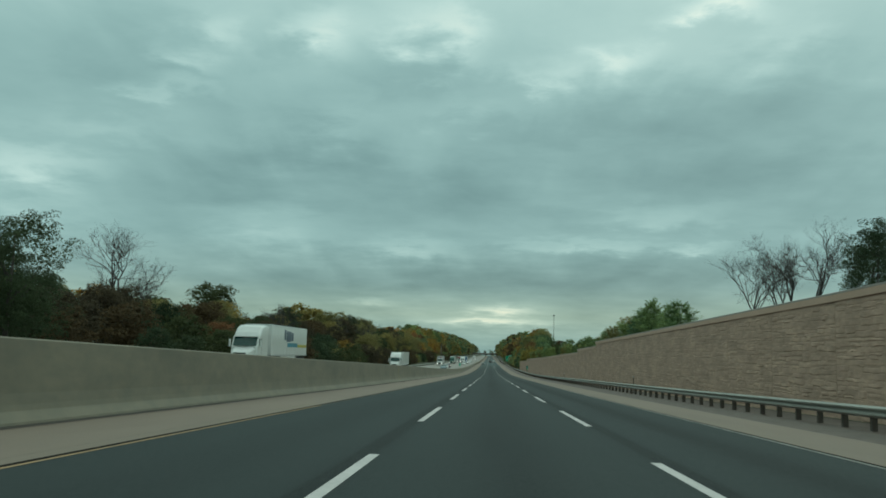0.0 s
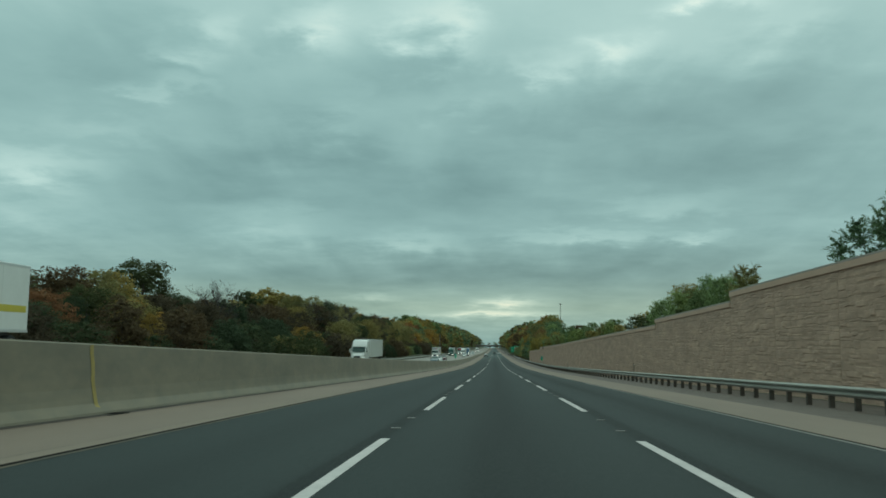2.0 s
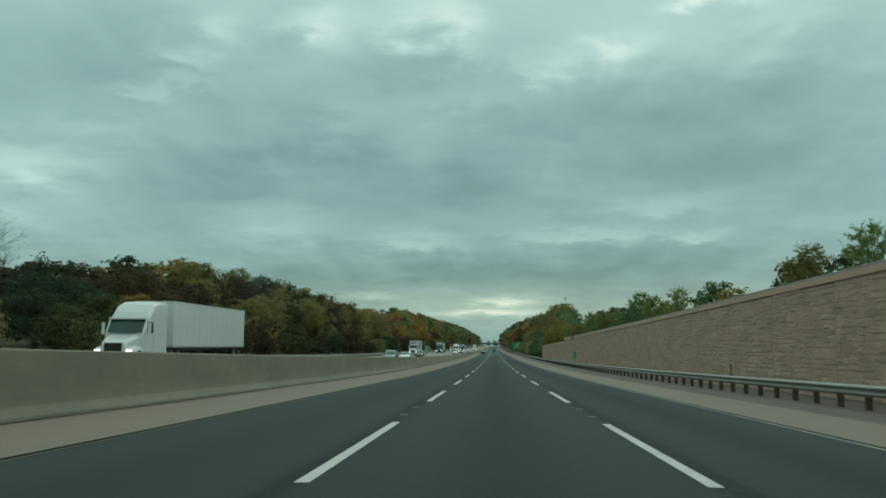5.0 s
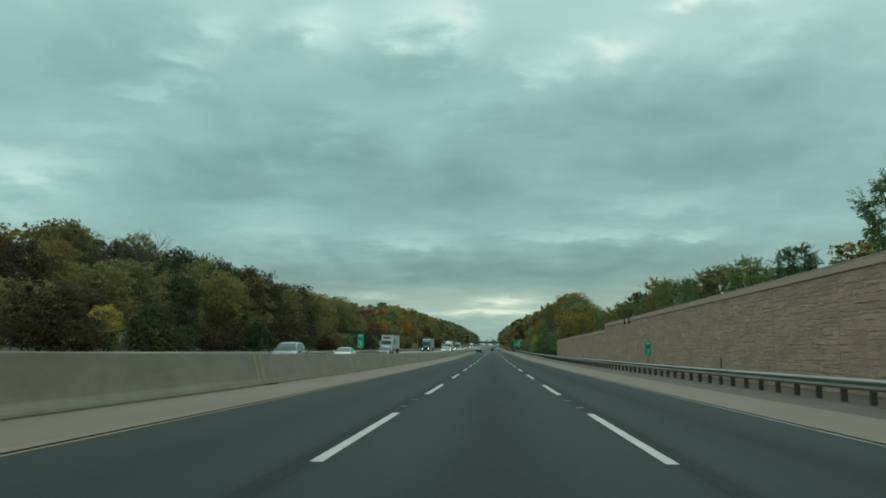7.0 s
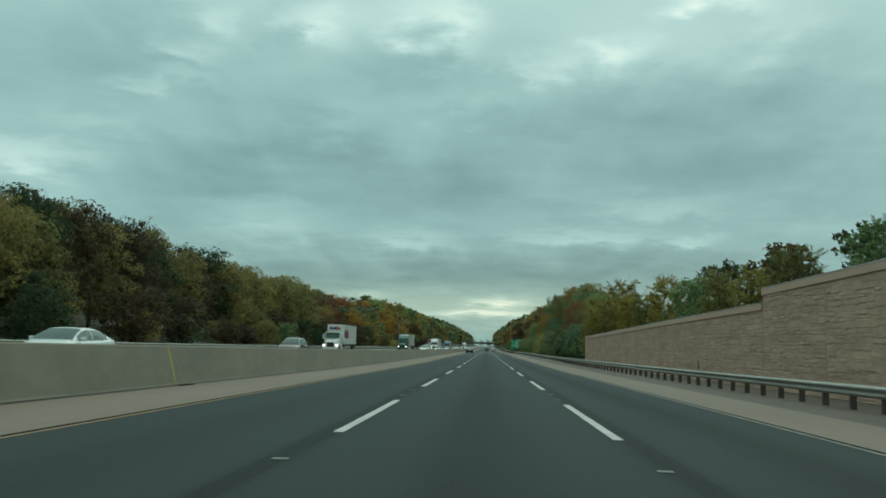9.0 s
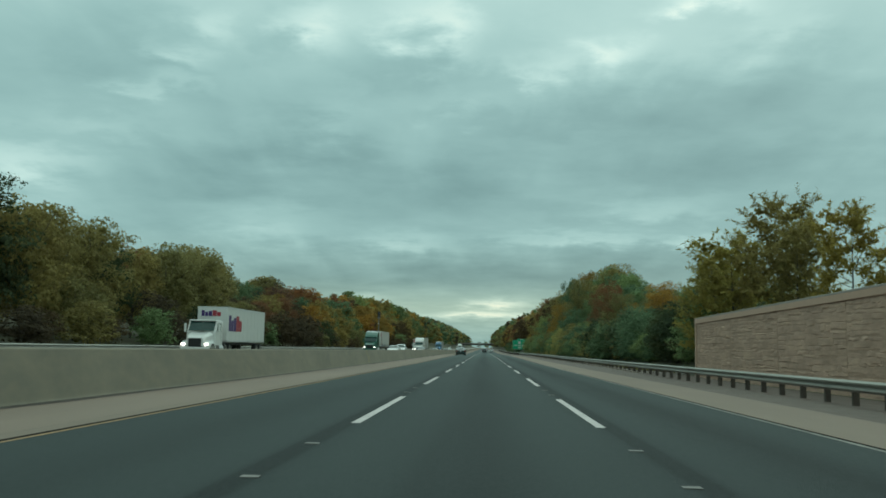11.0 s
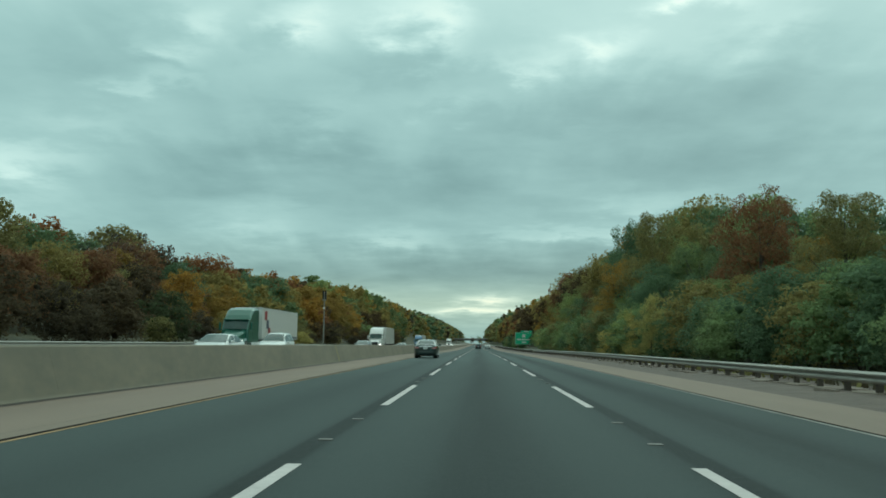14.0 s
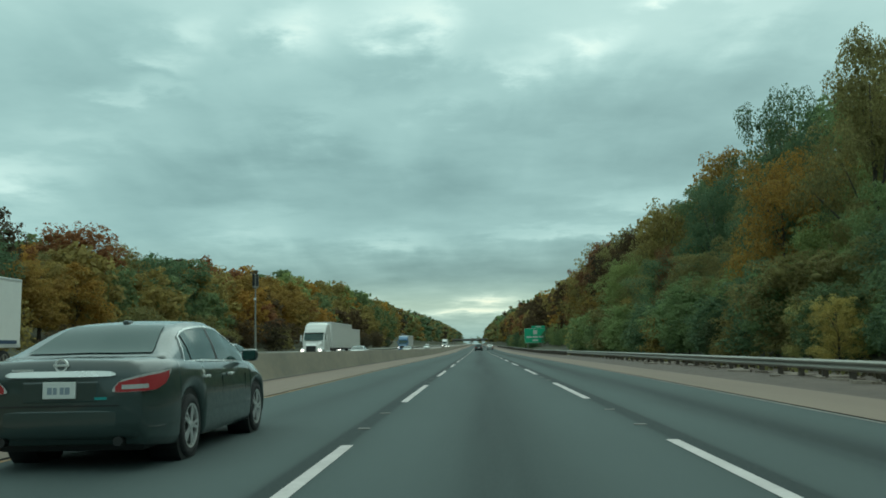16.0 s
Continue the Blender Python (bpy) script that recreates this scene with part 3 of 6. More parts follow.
guardrail("guardrail", 9.72, -1, lambda yy: road_z(yy) + side_fall(9.8) - 0.045, -80, 1500, "long galvanised highway guardrail on dark weathered posts", -6.515, 1.905)
guardrail("guardrail", -27.4, 1, lambda yy: opp_z(yy) + 0.30, -80, 1500, "galvanised guardrail along the far edge of the opposite carriageway", 20.0, 3.81)

# ---------------- retaining wall ----------------
wall = thing("retaining_wall", "tall tan split-stone retaining wall with a smooth concrete coping", "wall", kind="structure")
WALL_X = 12.6
rng = random.Random(7)
cuts = [-60.0, 96.5, 118.7, 295.5, 366.8]


def stone(bm, y0, y1, z0, z1, proud):
    """A long split stone: its rough face swells in the middle and runs out thin at both ends."""
    n = 4
    low, up = [], []
    for i in range(n + 1):
        u = i / n
        d = 0.004 + proud * (4 * u * (1 - u)) ** 0.6 * rng.uniform(0.6, 1.1)
        y, lift = y0 + (y1 - y0) * u, rng.uniform(-0.03, 0.03)
        low.append((bm.verts.new((WALL_X + 0.01, y, z0)), bm.verts.new((WALL_X - d, y, z0 + 0.04 + lift))))
        up.append((bm.verts.new((WALL_X + 0.01, y, z1)), bm.verts.new((WALL_X - d * rng.uniform(0.35, 0.9), y, z1 - 0.04 + lift))))
    for a, b, c, d in zip(low, low[1:], up, up[1:]):
        bm.faces.new((a[1], b[1], d[1], c[1]))
        bm.faces.new((a[0], b[0], b[1], a[1]))
        bm.faces.new((c[1], d[1], d[0], c[0]))
    for a, c in ((low[0], up[0]), (low[-1], up[-1])):
        bm.faces.new((a[0], a[1], c[1], c[0]))


def courses(y0, y1, z0, z1):
    """Uneven courses of long flat stones."""
    z = z0
    while z < z1 - 0.05:
        h = rng.choice((0.12, 0.16, 0.2, 0.24))
        h = min(h, z1 - z)
        if z1 - z - h < 0.08:
            h = z1 - z
        y = y0
        while y < y1 - 0.02:
            w = rng.uniform(0.45, 1.7)
            if y1 - y - w < 0.3:
                w = y1 - y
            yield y + 0.003, y + w - 0.003, z - 0.01 + rng.uniform(-0.055, 0.045), z + h + 0.01 + rng.uniform(-0.045, 0.055)
            y += w
        z += h


bm = bmesh.new()
stone(bm, -0.5, 0.5, -0.08, 0.08, 0.03)
bmesh.ops.translate(bm, verts=bm.verts, vec=(-WALL_X, 0, 0))
PIECE = mesh_of("stone", bm, STONE_PIECE)
singles = 0
for a, b in zip(cuts, cuts[1:]):
    n = max(1, round((b - a) / 7.3))
    for i in range(n):
        y0, y1 = a + (b - a) * i / n, a + (b - a) * (i + 1) / n
        ym = (y0 + y1) / 2
        base = road_z(ym) - 0.35
        top = min(wall_top(y0 + 0.01), wall_top(y1 - 0.01))
        bm = boxed(WALL_X, WALL_X + 0.45, y0 + 0.01, y1 - 0.01, base - 0.3, top - 0.3)
        panel = part("wall_panel", bm, MORTAR, wall)
        pieces = bmesh.new()
        one_by_one = 52 < y0 < 75 and singles < 290
        for (s0, s1, z0, z1) in courses(y0 + 0.012, y1 - 0.012, base, top - 0.34):
            proud = 0.008 + 0.034 * rng.random() ** 2
            if one_by_one and singles < 290:
                share("stone", PIECE, panel, Matrix.LocRotScale((WALL_X, (s0 + s1) / 2, (z0 + z1) / 2), None, (proud / 0.03, s1 - s0, (z1 - z0) / 0.16)))
                singles += 1
            else:
                stone(pieces, s0, s1, z0, z1, proud)
        tagged(part("stones", pieces, STONE, panel), kind="stuff")
        # coping, following the slope of the top
        bm = bmesh.new()
        rows = []
        for yy in (y0 + 0.006, y1 - 0.006):
            t = wall_top(yy)
            rows.append([bm.verts.new((x, yy, t + dz)) for x, dz in ((12.545, -0.35), (12.535, -0.33), (12.535, -0.085), (12.56, -0.08), (13.15, -0.08), (13.15, -0.35))])
        for k in range(6):
            bm.faces.new((rows[0][k], rows[0][(k + 1) % 6], rows[1][(k + 1) % 6], rows[1][k]))
        bm.faces.new(rows[0])
        bm.faces.new(rows[1])
        cope = part("coping", bm, CAP, wall, "smooth pale concrete coping")
        bm = bmesh.new()
        rows = []
        for yy in (y0 + 0.004, y1 - 0.004):
            t = wall_top(yy)
            rows.append([bm.verts.new((x, yy, t + dz)) for x, dz in ((12.545, -0.082), (12.54, -0.075), (12.545, -0.01), (12.57, 0.0), (13.12, 0.0), (13.12, -0.082))])
        for k in range(6):
            bm.faces.new((rows[0][k], rows[0][(k + 1) % 6], rows[1][(k + 1) % 6], rows[1][k]))
        bm.faces.new(rows[0])
        bm.faces.new(rows[1])
        part("cap_edge", bm, CAP_GREY, cope, "weathered grey top edge")
# closed end of the wall
t_end = wall_top(366.8)
part("end_pier", boxed(12.53, 13.3, 366.81, 367.05, road_z(367) - 0.6, t_end + 0.005, 0.02), CAP, wall, "smooth concrete pier that ends the wall")
for y in (277.5, 280.2):
    part("weep_stain", boxed(12.455, 12.6, y - 0.14, y + 0.14, wall_top(y) - 0.55, wall_top(y) + 0.16, 0.02), POST, wall, "dark block on the coping")

# ---------------- roadside posts and signs ----------------


def delineator(y):
    z = road_z(y) + side_fall(10.2)
    d = thing("delineator", "thin dark marker post behind the guardrail", "marker post", "guardrail delineators", m=pose(10.35, y, z))
    part("post", boxed(-0.024, 0.024, -0.012, 0.012, -0.1, 1.28, 0.005), POST, d)
    part("reflector", boxed(-0.022, 0.022, -0.022, -0.011, 1.15, 1.23, 0.003), SIGN_W, d, "small pale reflector")


for y in (54.4, 115.6, 176.4, 237.1, 298.3):
    delineator(y)


def letters(text, size, material, parent, m, name="numeral", label=""):
    cu = bpy.data.curves.new(name, "FONT")
    cu.body, cu.size, cu.extrude, cu.align_x, cu.align_y = text, size, 0.002, "CENTER", "CENTER"
    ob = new(name, cu)
    dg = bpy.context.evaluated_depsgraph_get()
    me = bpy.data.meshes.new_from_object(ob.evaluated_get(dg))
    bpy.data.objects.remove(ob)
    me.materials.clear()
    me.materials.append(material)
    o = new(name, me)
    o.parent = parent
    o.matrix_basis = m
    return tagged(o, label) if label else o


def mile_sign(m, foot, where):
    s = thing("mile_marker", "green mile marker with white seven, " + where, "road sign", "mile markers", m=m)
    part("post", boxed(-0.035, 0.035, 0.0, 0.05, -foot, 0.95, 0.006), STEEL, s, "steel sign post")
    p = part("panel", boxed(-0.23, 0.23, -0.02, 0.0, 0.0, 1.0, 0.008), SIGN_G, s)
    part("border", boxed(-0.215, 0.215, -0.0225, -0.021, 0.02, 0.03), SIGN_W, p)
    letters("7", 0.42, SIGN_W, p, pose(0, -0.024, 0.21, 90), label="white numeral seven")
    bm = bmesh.new()
    vs = [bm.verts.new((x, -0.024, z)) for x, z in ((-0.15, 0.72), (-0.13, 0.58), (0, 0.49), (0.13, 0.58), (0.15, 0.72), (0.08, 0.755), (0, 0.735), (-0.08, 0.755))]
    bm.faces.new(vs)
    ex = bmesh.ops.extrude_face_region(bm, geom=bm.faces[:])["geom"]
    bmesh.ops.translate(bm, verts=[e for e in ex if isinstance(e, bmesh.types.BMVert)], vec=(0, 0.005, 0))
    part("shield", bm, SIGN_B, p, "blue route shield")
    part("text_bar", boxed(-0.13, 0.13, -0.024, -0.021, 0.83, 0.9), SIGN_W, p, "unreadable white word")
    part("text_bar", boxed(-0.1, 0.1, -0.024, -0.021, 0.42, 0.46), SIGN_W, p)


mile_sign(pose(11.2, 260.5, road_z(260.5) + 0.98), 1.25, "before the stone wall")
mile_sign(pose(-9.62, 260.0, road_z(260) + 1.46), 1.6, "behind the median barrier")


def guide_sign():
    zb = road_z(697)
    g = thing("guide_sign", "large green exit guide sign on two steel posts by the guardrail", "road sign", m=pose(15.1, 697, zb))
    for x in (-2.0, 2.0):
        part("post", boxed(x - 0.11, x + 0.11, 0.06, 0.26, -0.6, 5.4, 0.01), STEEL, g)
    p = part("panel", boxed(-2.85, 2.85, 0.0, 0.05, 1.6, 5.55, 0.02), SIGN_G, g)
    for b in ((-2.8, 2.8, 5.45, 5.5), (-2.8, 2.8, 1.65, 1.7), (-2.8, -2.75, 1.7, 5.45), (2.75, 2.8, 1.7, 5.45)):
        part("border", boxed(b[0], b[1], -0.008, 0.0, b[2], b[3]), SIGN_W, p)
    part("shield", boxed(-0.5, 0.55, -0.01, 0.0, 3.9, 5.0, 0.003), SIGN_W, p, "white square route marker")
    for x0, x1, z in ((-2.3, -0.95, 3.0), (-0.7, 0.75, 3.0), (1.0, 2.2, 3.0), (-0.7, 0.8, 2.1)):
        part("text_bar", boxed(x0, x1, -0.01, 0.0, z, z + 0.42, 0.003), SIGN_W, p, "unreadable white lettering")
    t = part("exit_tab", boxed(-0.95, 2.7, 0.0, 0.05, 5.57, 6.2, 0.02), SIGN_G, g, "green exit number tab")
    part("text_bar", boxed(0.2, 1.6, -0.01, 0.0, 5.75, 6.02, 0.003), SIGN_W, t)


guide_sign()


def tall_pole(x, y, h):
    z = ground_z(x, y)
    p = thing("camera_pole", "tall grey steel pole with dark square lamp housings", "pole", m=pose(x, y, z))
    part("shaft", lathe(bmesh.new(), [(-0.3, 0.2), (0.0, 0.2), (h - 0.6, 0.11), (h, 0.11)], "Z", 10), STEEL, p, smooth=True)
    part("collar", lathe(bmesh.new(), [(h - 2.0, 0.3), (h - 1.9, 0.42), (h - 1.75, 0.42), (h - 1.7, 0.3)], "Z", 10), STEEL, p)
    for s in (-1, 1):
        part("lamp_box", boxed(s * 0.28 - 0.17, s * 0.28 + 0.17, -0.2, 0.2, h - 1.6, h + 0.25, 0.03), BLACK, p, "dark square lamp housing")
    part("bracket", boxed(-0.5, 0.5, -0.06, 0.06, h - 1.72, h - 1.6, 0.01), STEEL, p)
    part("small_box", boxed(-0.18, 0.18, -0.3, -0.1, h * 0.68, h * 0.68 + 0.35, 0.02), SIGN_W, p, "small pale equipment box")


tall_pole(-34.2, 594.4, 12.7 - (ground_z(-34.2, 594.4) - road_z(594.4)))


def mast(x, y, top):
    z = ground_z(x, y)
    p = thing("lighting_mast", "far slender light mast above the treetops", "mast", m=pose(x, y, z))
    part("shaft", lathe(bmesh.new(), [(-0.3, 0.5), (top - z - 1, 0.3), (top - z, 0.3)], "Z", 8), STEEL, p, smooth=True)
    part("lamp_ring", lathe(bmesh.new(), [(top - z - 1.2, 0.4), (top - z - 1.0, 1.9), (top - z - 0.2, 1.9), (top - z, 0.5)], "Z", 10), GIRDER, p, "dark ring of lamps")


mast(92.0, 1270.0, 60.0)


def overpass(y):
    z = -5.63
    o = thing("overpass", "long grey highway overpass with dark girders", "bridge", kind="structure")
    part("deck", boxed(-70, 75, y, y + 12, z + 6.4, z + 7.0, 0.05), BRIDGE, o)
    for k in range(5):
        part("girder", boxed(-70, 75, y + 0.5 + 2.6 * k, y + 0.9 + 2.6 * k, z + 5.0, z + 6.4), GIRDER, o)
    for yy in (y - 0.1, y + 11.8):
        part("parapet", boxed(-70, 75, yy, yy + 0.3, z + 7.0, z + 8.0, 0.03), BRIDGE, o)
    for x in (-29, -8.7, 13):
        part("pier", boxed(x - 0.5, x + 0.5, y + 1, y + 11, z - 0.5, z + 5.0, 0.1), BRIDGE, o)
    for s, x0, x1 in ((-1, -110, -45), (1, 30, 110)):
        part("abutment", boxed(x0, x1, y - 2, y + 14, z - 1, z + 5.0, 0.2), BRIDGE, o)


overpass(1560.0)

# ---------------- vehicles ----------------


def smooth_curve(table, v):
    """Smooth interpolation through (position, value) pairs."""
    if v <= table[0][0]:
        return table[0][1]
    if v >= table[-1][0]:
        return table[-1][1]
    i = max(k for k in range(len(table) - 1) if table[k][0] <= v)
    (x1, b), (x2, c) = table[i], table[i + 1]
    x0, a = table[i - 1] if i else (2 * x1 - x2, 2 * b - c)
    x3, d = table[i + 2] if i + 2 < len(table) else (2 * x2 - x1, 2 * c - b)
    u = (v - x1) / (x2 - x1)
    m1 = (c - a) / (x2 - x0) * (x2 - x1)
    m2 = (d - b) / (x3 - x1) * (x2 - x1)
    return (2 * u ** 3 - 3 * u * u + 1) * b + (u ** 3 - 2 * u * u + u) * m1 + (3 * u * u - 2 * u ** 3) * c + (u ** 3 - u * u) * m2


def wheel(parent, x, y, r, side, width=0.215, lug=5, rim=None):
    w = part("wheel", lathe(bmesh.new(), [(-side * width * 0.5, r * 0.62), (-side * width * 0.48, r * 0.92), (-side * width * 0.3, r), (side * width * 0.3, r), (side * width * 0.48, r * 0.93),
                                          (side * width * 0.5, r * 0.70), (side * width * 0.36, r * 0.66), (side * width * 0.3, r * 0.3)], "X", 28), RUBBER, parent, "black tyre", True)
    w.matrix_basis = pose(x, y, r)
    bm = bmesh.new()
    lathe(bm, [(side * width * 0.46, r * 0.70), (side * width * 0.50, r * 0.69), (side * width * 0.47, r * 0.62), (side * width * 0.20, r * 0.60)], "X", 28, caps=False)
    for k in range(lug * 2):
        a = 2 * math.pi * (k // 2) / lug + (0.16 if k % 2 else -0.16)
        c, s = math.cos(a), math.sin(a)
        o0, o1 = side * width * 0.43, side * width * 0.48
        u = Vector((0, c, s))
        v = Vector((0, -s, c))
        pts = [u * r * 0.1 + v * r * 0.05, u * r * 0.64 + v * r * 0.045, u * r * 0.64 - v * r * 0.045, u * r * 0.1 - v * r * 0.05]
        lo = [bm.verts.new(p + Vector((o0, 0, 0))) for p in pts]
        hi = [bm.verts.new(p + Vector((o1, 0, 0))) for p in pts]
        bm.faces.new(hi)
        for i in range(4):
            j = (i + 1) % 4
            bm.faces.new((lo[i], lo[j], hi[j], hi[i]))
    lathe(bm, [(side * width * 0.40, r * 0.16), (side * width * 0.5, r * 0.15), (side * width * 0.52, r * 0.08)], "X", 14)
    part("rim", bm, rim or ALLOY, w, "silver alloy rim")
    return w


def loft(rings, close=True):
    bm = bmesh.new()
    vs = [[bm.verts.new(p) for p in r] for r in rings]
    n = len(vs[0])
    for a, b in zip(vs, vs[1:]):
        for i in range(n if close else n - 1):
            j = (i + 1) % n
            bm.faces.new((a[i], a[j], b[j], b[i]))
    if close:
        bm.faces.new(vs[0])
        bm.faces.new(list(reversed(vs[-1])))
    return bm


SEDAN = dict(length=4.86, width=1.83, wheels=(1.06, 3.836), r=0.33, deck=[(0, 0.86), (0.02, 0.96), (0.07, 1.025), (0.3, 1.045), (0.6, 1.06), (0.9, 1.05), (1.6, 1.0), (3.2, 0.99), (3.75, 0.98), (4.3, 0.86), (4.65, 0.74), (4.86, 0.5)],
             belt=[(0, 0.90), (0.3, 0.965), (0.6, 0.985), (1.0, 0.98), (2.2, 0.945), (3.4, 0.90), (4.86, 0.6)],
             roof=[(0.45, 1.04), (0.68, 1.11), (1.25, 1.35), (1.7, 1.43), (2.2, 1.455), (2.65, 1.42), (3.1, 1.26), (3.75, 0.97)], rear=0.45, front=3.75, glass_r=(0.62, 1.36), glass_f=(2.72, 3.66),
             sides=((0.98, 1.18), (1.24, 2.12), (2.2, 3.3)))
SUV = dict(length=4.7, width=1.86, wheels=(0.98, 3.70), r=0.36, deck=[(0, 0.6), (0.04, 0.95), (0.1, 1.08), (0.5, 1.10), (1.6, 1.08), (3.2, 1.08), (3.6, 1.08), (4.2, 0.98), (4.55, 0.84), (4.7, 0.55)],
           belt=[(0, 1.02), (1.0, 1.06), (2.2, 1.03), (3.4, 1.0), (4.7, 0.7)],
           roof=[(0.1, 1.1), (0.22, 1.3), (0.45, 1.58), (0.8, 1.67), (1.6, 1.70), (2.2, 1.68), (2.55, 1.62), (3.0, 1.4), (3.5, 1.08)], rear=0.1, front=3.5, glass_r=(0.16, 0.46), glass_f=(2.62, 3.42),
           sides=((0.5, 1.0), (1.06, 1.95), (2.02, 3.05)))


def car(name, label, spec, body_paint, m, lit=False, detail=False, group=""):
    """A car whose rear bumper is at y = 0 and whose nose points along +y."""
    c = thing(name, label, "car", group, m=m)
    L, hw = spec["length"], spec["width"] / 2
    ya, yb = spec["wheels"]
    r = spec["r"]

    def half_width(y):
        return hw * (1 - 0.16 * max(0, (0.7 - y) / 0.7) ** 2.2 - 0.24 * max(0, (y - (L - 1.0)) / 1.0) ** 2.2)

    def arch(y):
        z = 0.2 + 0.06 * max(0, (0.5 - y) / 0.5) + 0.04 * max(0, (y - L + 0.5) / 0.5)
        for yw in (ya, yb):
            R = r + 0.065
            if abs(y - yw) < R:
                z = max(z, r * 0.98 + math.sqrt(R * R - (y - yw) ** 2))
        return z
    ys = sorted({round(L * i / 44, 4) for i in range(45)} | {0.02, 0.05, 0.09, L - 0.02, L - 0.06} | {yw + (r + 0.065) * k for yw in (ya, yb) for k in (-1.0, -0.98, -0.9, -0.75, -0.5, -0.2, 0.2, 0.5, 0.75, 0.9, 0.98, 1.0)})
    rings = []
    for y in ys:
        w, top, blt, za = half_width(y), smooth_curve(spec["deck"], y), smooth_curve(spec["belt"], y), arch(y)
        blt = min(blt, top - 0.015)
        nose = 0.30 * max(0, 1 - y / 0.1) + 0.3 * max(0, 1 - (L - y) / 0.12)
        za = min(za + nose * 0.5, blt - 0.12)
        hs = [za, za + (blt - za) * 0.12, za + (blt - za) * 0.38, za + (blt - za) * 0.66, za + (blt - za) * 0.88, blt]
        fx = [0.955, 0.985, 1.0, 0.992, 0.972, 0.945]
        half = [(w * 0.80, za)] + [(w * f, h) for f, h in zip(fx, hs)] + [(w * 0.90, blt + (top - blt) * 0.55), (w * 0.78, blt + (top - blt) * 0.92), (w * 0.45, top), (0.0, top + 0.008)]
        ring = [(x, y, z) for x, z in half] + [(-x, y, z) for x, z in reversed(half[:-1])]
        rings.append(ring)
    part("body", loft(rings), body_paint, c, smooth=True)
    part("underbody", boxed(-hw * 0.78, hw * 0.78, 0.25, L - 0.25, 0.17, 0.5, 0.05), BLACK, c)
    # cabin
    y0, y1 = spec["rear"], spec["front"]

    def cabin(y, s):
        top = smooth_curve(spec["roof"], y)
        low = min(smooth_curve(spec["belt"], y) - 0.02, top - 0.01)
        wb = half_width(y) * 0.925
        k = max(0.0, min(1.0, (top - low) / 0.45))
        pts = [(wb, low), (wb * (1 - 0.10 * k), low + (top - low) * 0.45), (wb * (1 - 0.235 * k), low + (top - low) * 0.86), (wb * (1 - 0.33 * k), low + (top - low) * 0.96), (wb * 0.36, top - 0.006), (0.0, top)]
        x = s * (len(pts) - 1)
        i = min(int(x), len(pts) - 2)
        u = x - i
        return Vector((pts[i][0] + (pts[i + 1][0] - pts[i][0]) * u, y, pts[i][1] + (pts[i + 1][1] - pts[i][1]) * u))
    n = 34
    rings = []
    for k in range(n + 1):
        y = y0 + (y1 - y0) * k / n
        half = [cabin(y, j / 15) for j in range(16)]
        rings.append(half + [Vector((-p.x, p.y, p.z)) for p in reversed(half[:-1])])
    part("cabin", loft(rings), body_paint, c, smooth=True)

    def patch(name_, ya_, yb_, s0, s1, side, material, off=0.006, label_="", both=False, shape=None):
        bm = bmesh.new()
        ny, ns = 12, 8
        rows = []
        for i in range(ny + 1):
            row = []
            for j in range((2 * ns if both else ns) + 1):
                y = ya_ + (yb_ - ya_) * i / ny
                if both:
                    t = 2 * j / (2 * ns) - 1
                    s = 1 - abs(t) * (1 - s0)
                    sd = 1 if t > 0 else -1
                else:
                    s, sd = s0 + (s1 - s0) * j / ns, side
                    if shape:
                        y = y + shape(i / ny, j / ns)
                p = cabin(y, s)
                a = cabin(y + 0.01, s) - p
                b = cabin(y, min(1.0, s + 0.01)) - cabin(y, max(0, s - 0.01))
                nn = a.cross(b)
                nn = nn.normalized() if nn.length > 1e-9 else Vector((0, 0, 1))
                if nn.z < -0.2 or (abs(nn.z) < 0.2 and nn.x < 0):
                    nn = -nn
                p = p + nn * off
                row.append(bm.verts.new((p.x * sd, p.y, p.z)))
            rows.append(row)
        for a, b in zip(rows, rows[1:]):
            for j in range(len(a) - 1):
                bm.faces.new((a[j], a[j + 1], b[j + 1], b[j]))
        bmesh.ops.remove_doubles(bm, verts=bm.verts, dist=1e-5)
        return part(name_, bm, material, c, label_, True)
    patch("rear_window", *spec["glass_r"], 0.66, 1.0, 1, GLASS, 0.012, both=True)
    patch("windscreen", *spec["glass_f"], 0.50, 1.0, 1, GLASS, 0.012, both=True)
    for side in (-1, 1):
        for a, b in spec["sides"]:
            quarter = detail and a == spec["sides"][0][0]
            patch("side_window", a, b, 0.055, 0.375, side, GLASS, 0.008, shape=(lambda u, v: (1 - u) * v * 0.17) if quarter else None)
        if detail:
            a, b = spec["sides"][0][0] - 0.05, spec["sides"][-1][1] + 0.06
            patch("window_trim", a, b, 0.032, 0.05, side, TRIM, 0.012)
            patch("window_trim", a + 0.17, b, 0.38, 0.398, side, TRIM, 0.012)
            patch("window_trim", a, a + 0.035, 0.032, 0.398, side, TRIM, 0.013, shape=lambda u, v: 0.19 * v)
            patch("pillar", spec["sides"][1][1], spec["sides"][2][0], 0.05, 0.385, side, BLACK, 0.010)
    for yw in (ya, yb):
        for side in (-1, 1):
            wheel(c, side * (hw - 0.125), yw, r, side)
            lin = lathe(bmesh.new(), [(side * (hw - 0.34), r + 0.06), (side * (hw - 0.05), r + 0.06)], "X", 24, (0, yw, r))
            part("wheel_arch", lin, BLACK, c)
    ym = y1 - 0.62
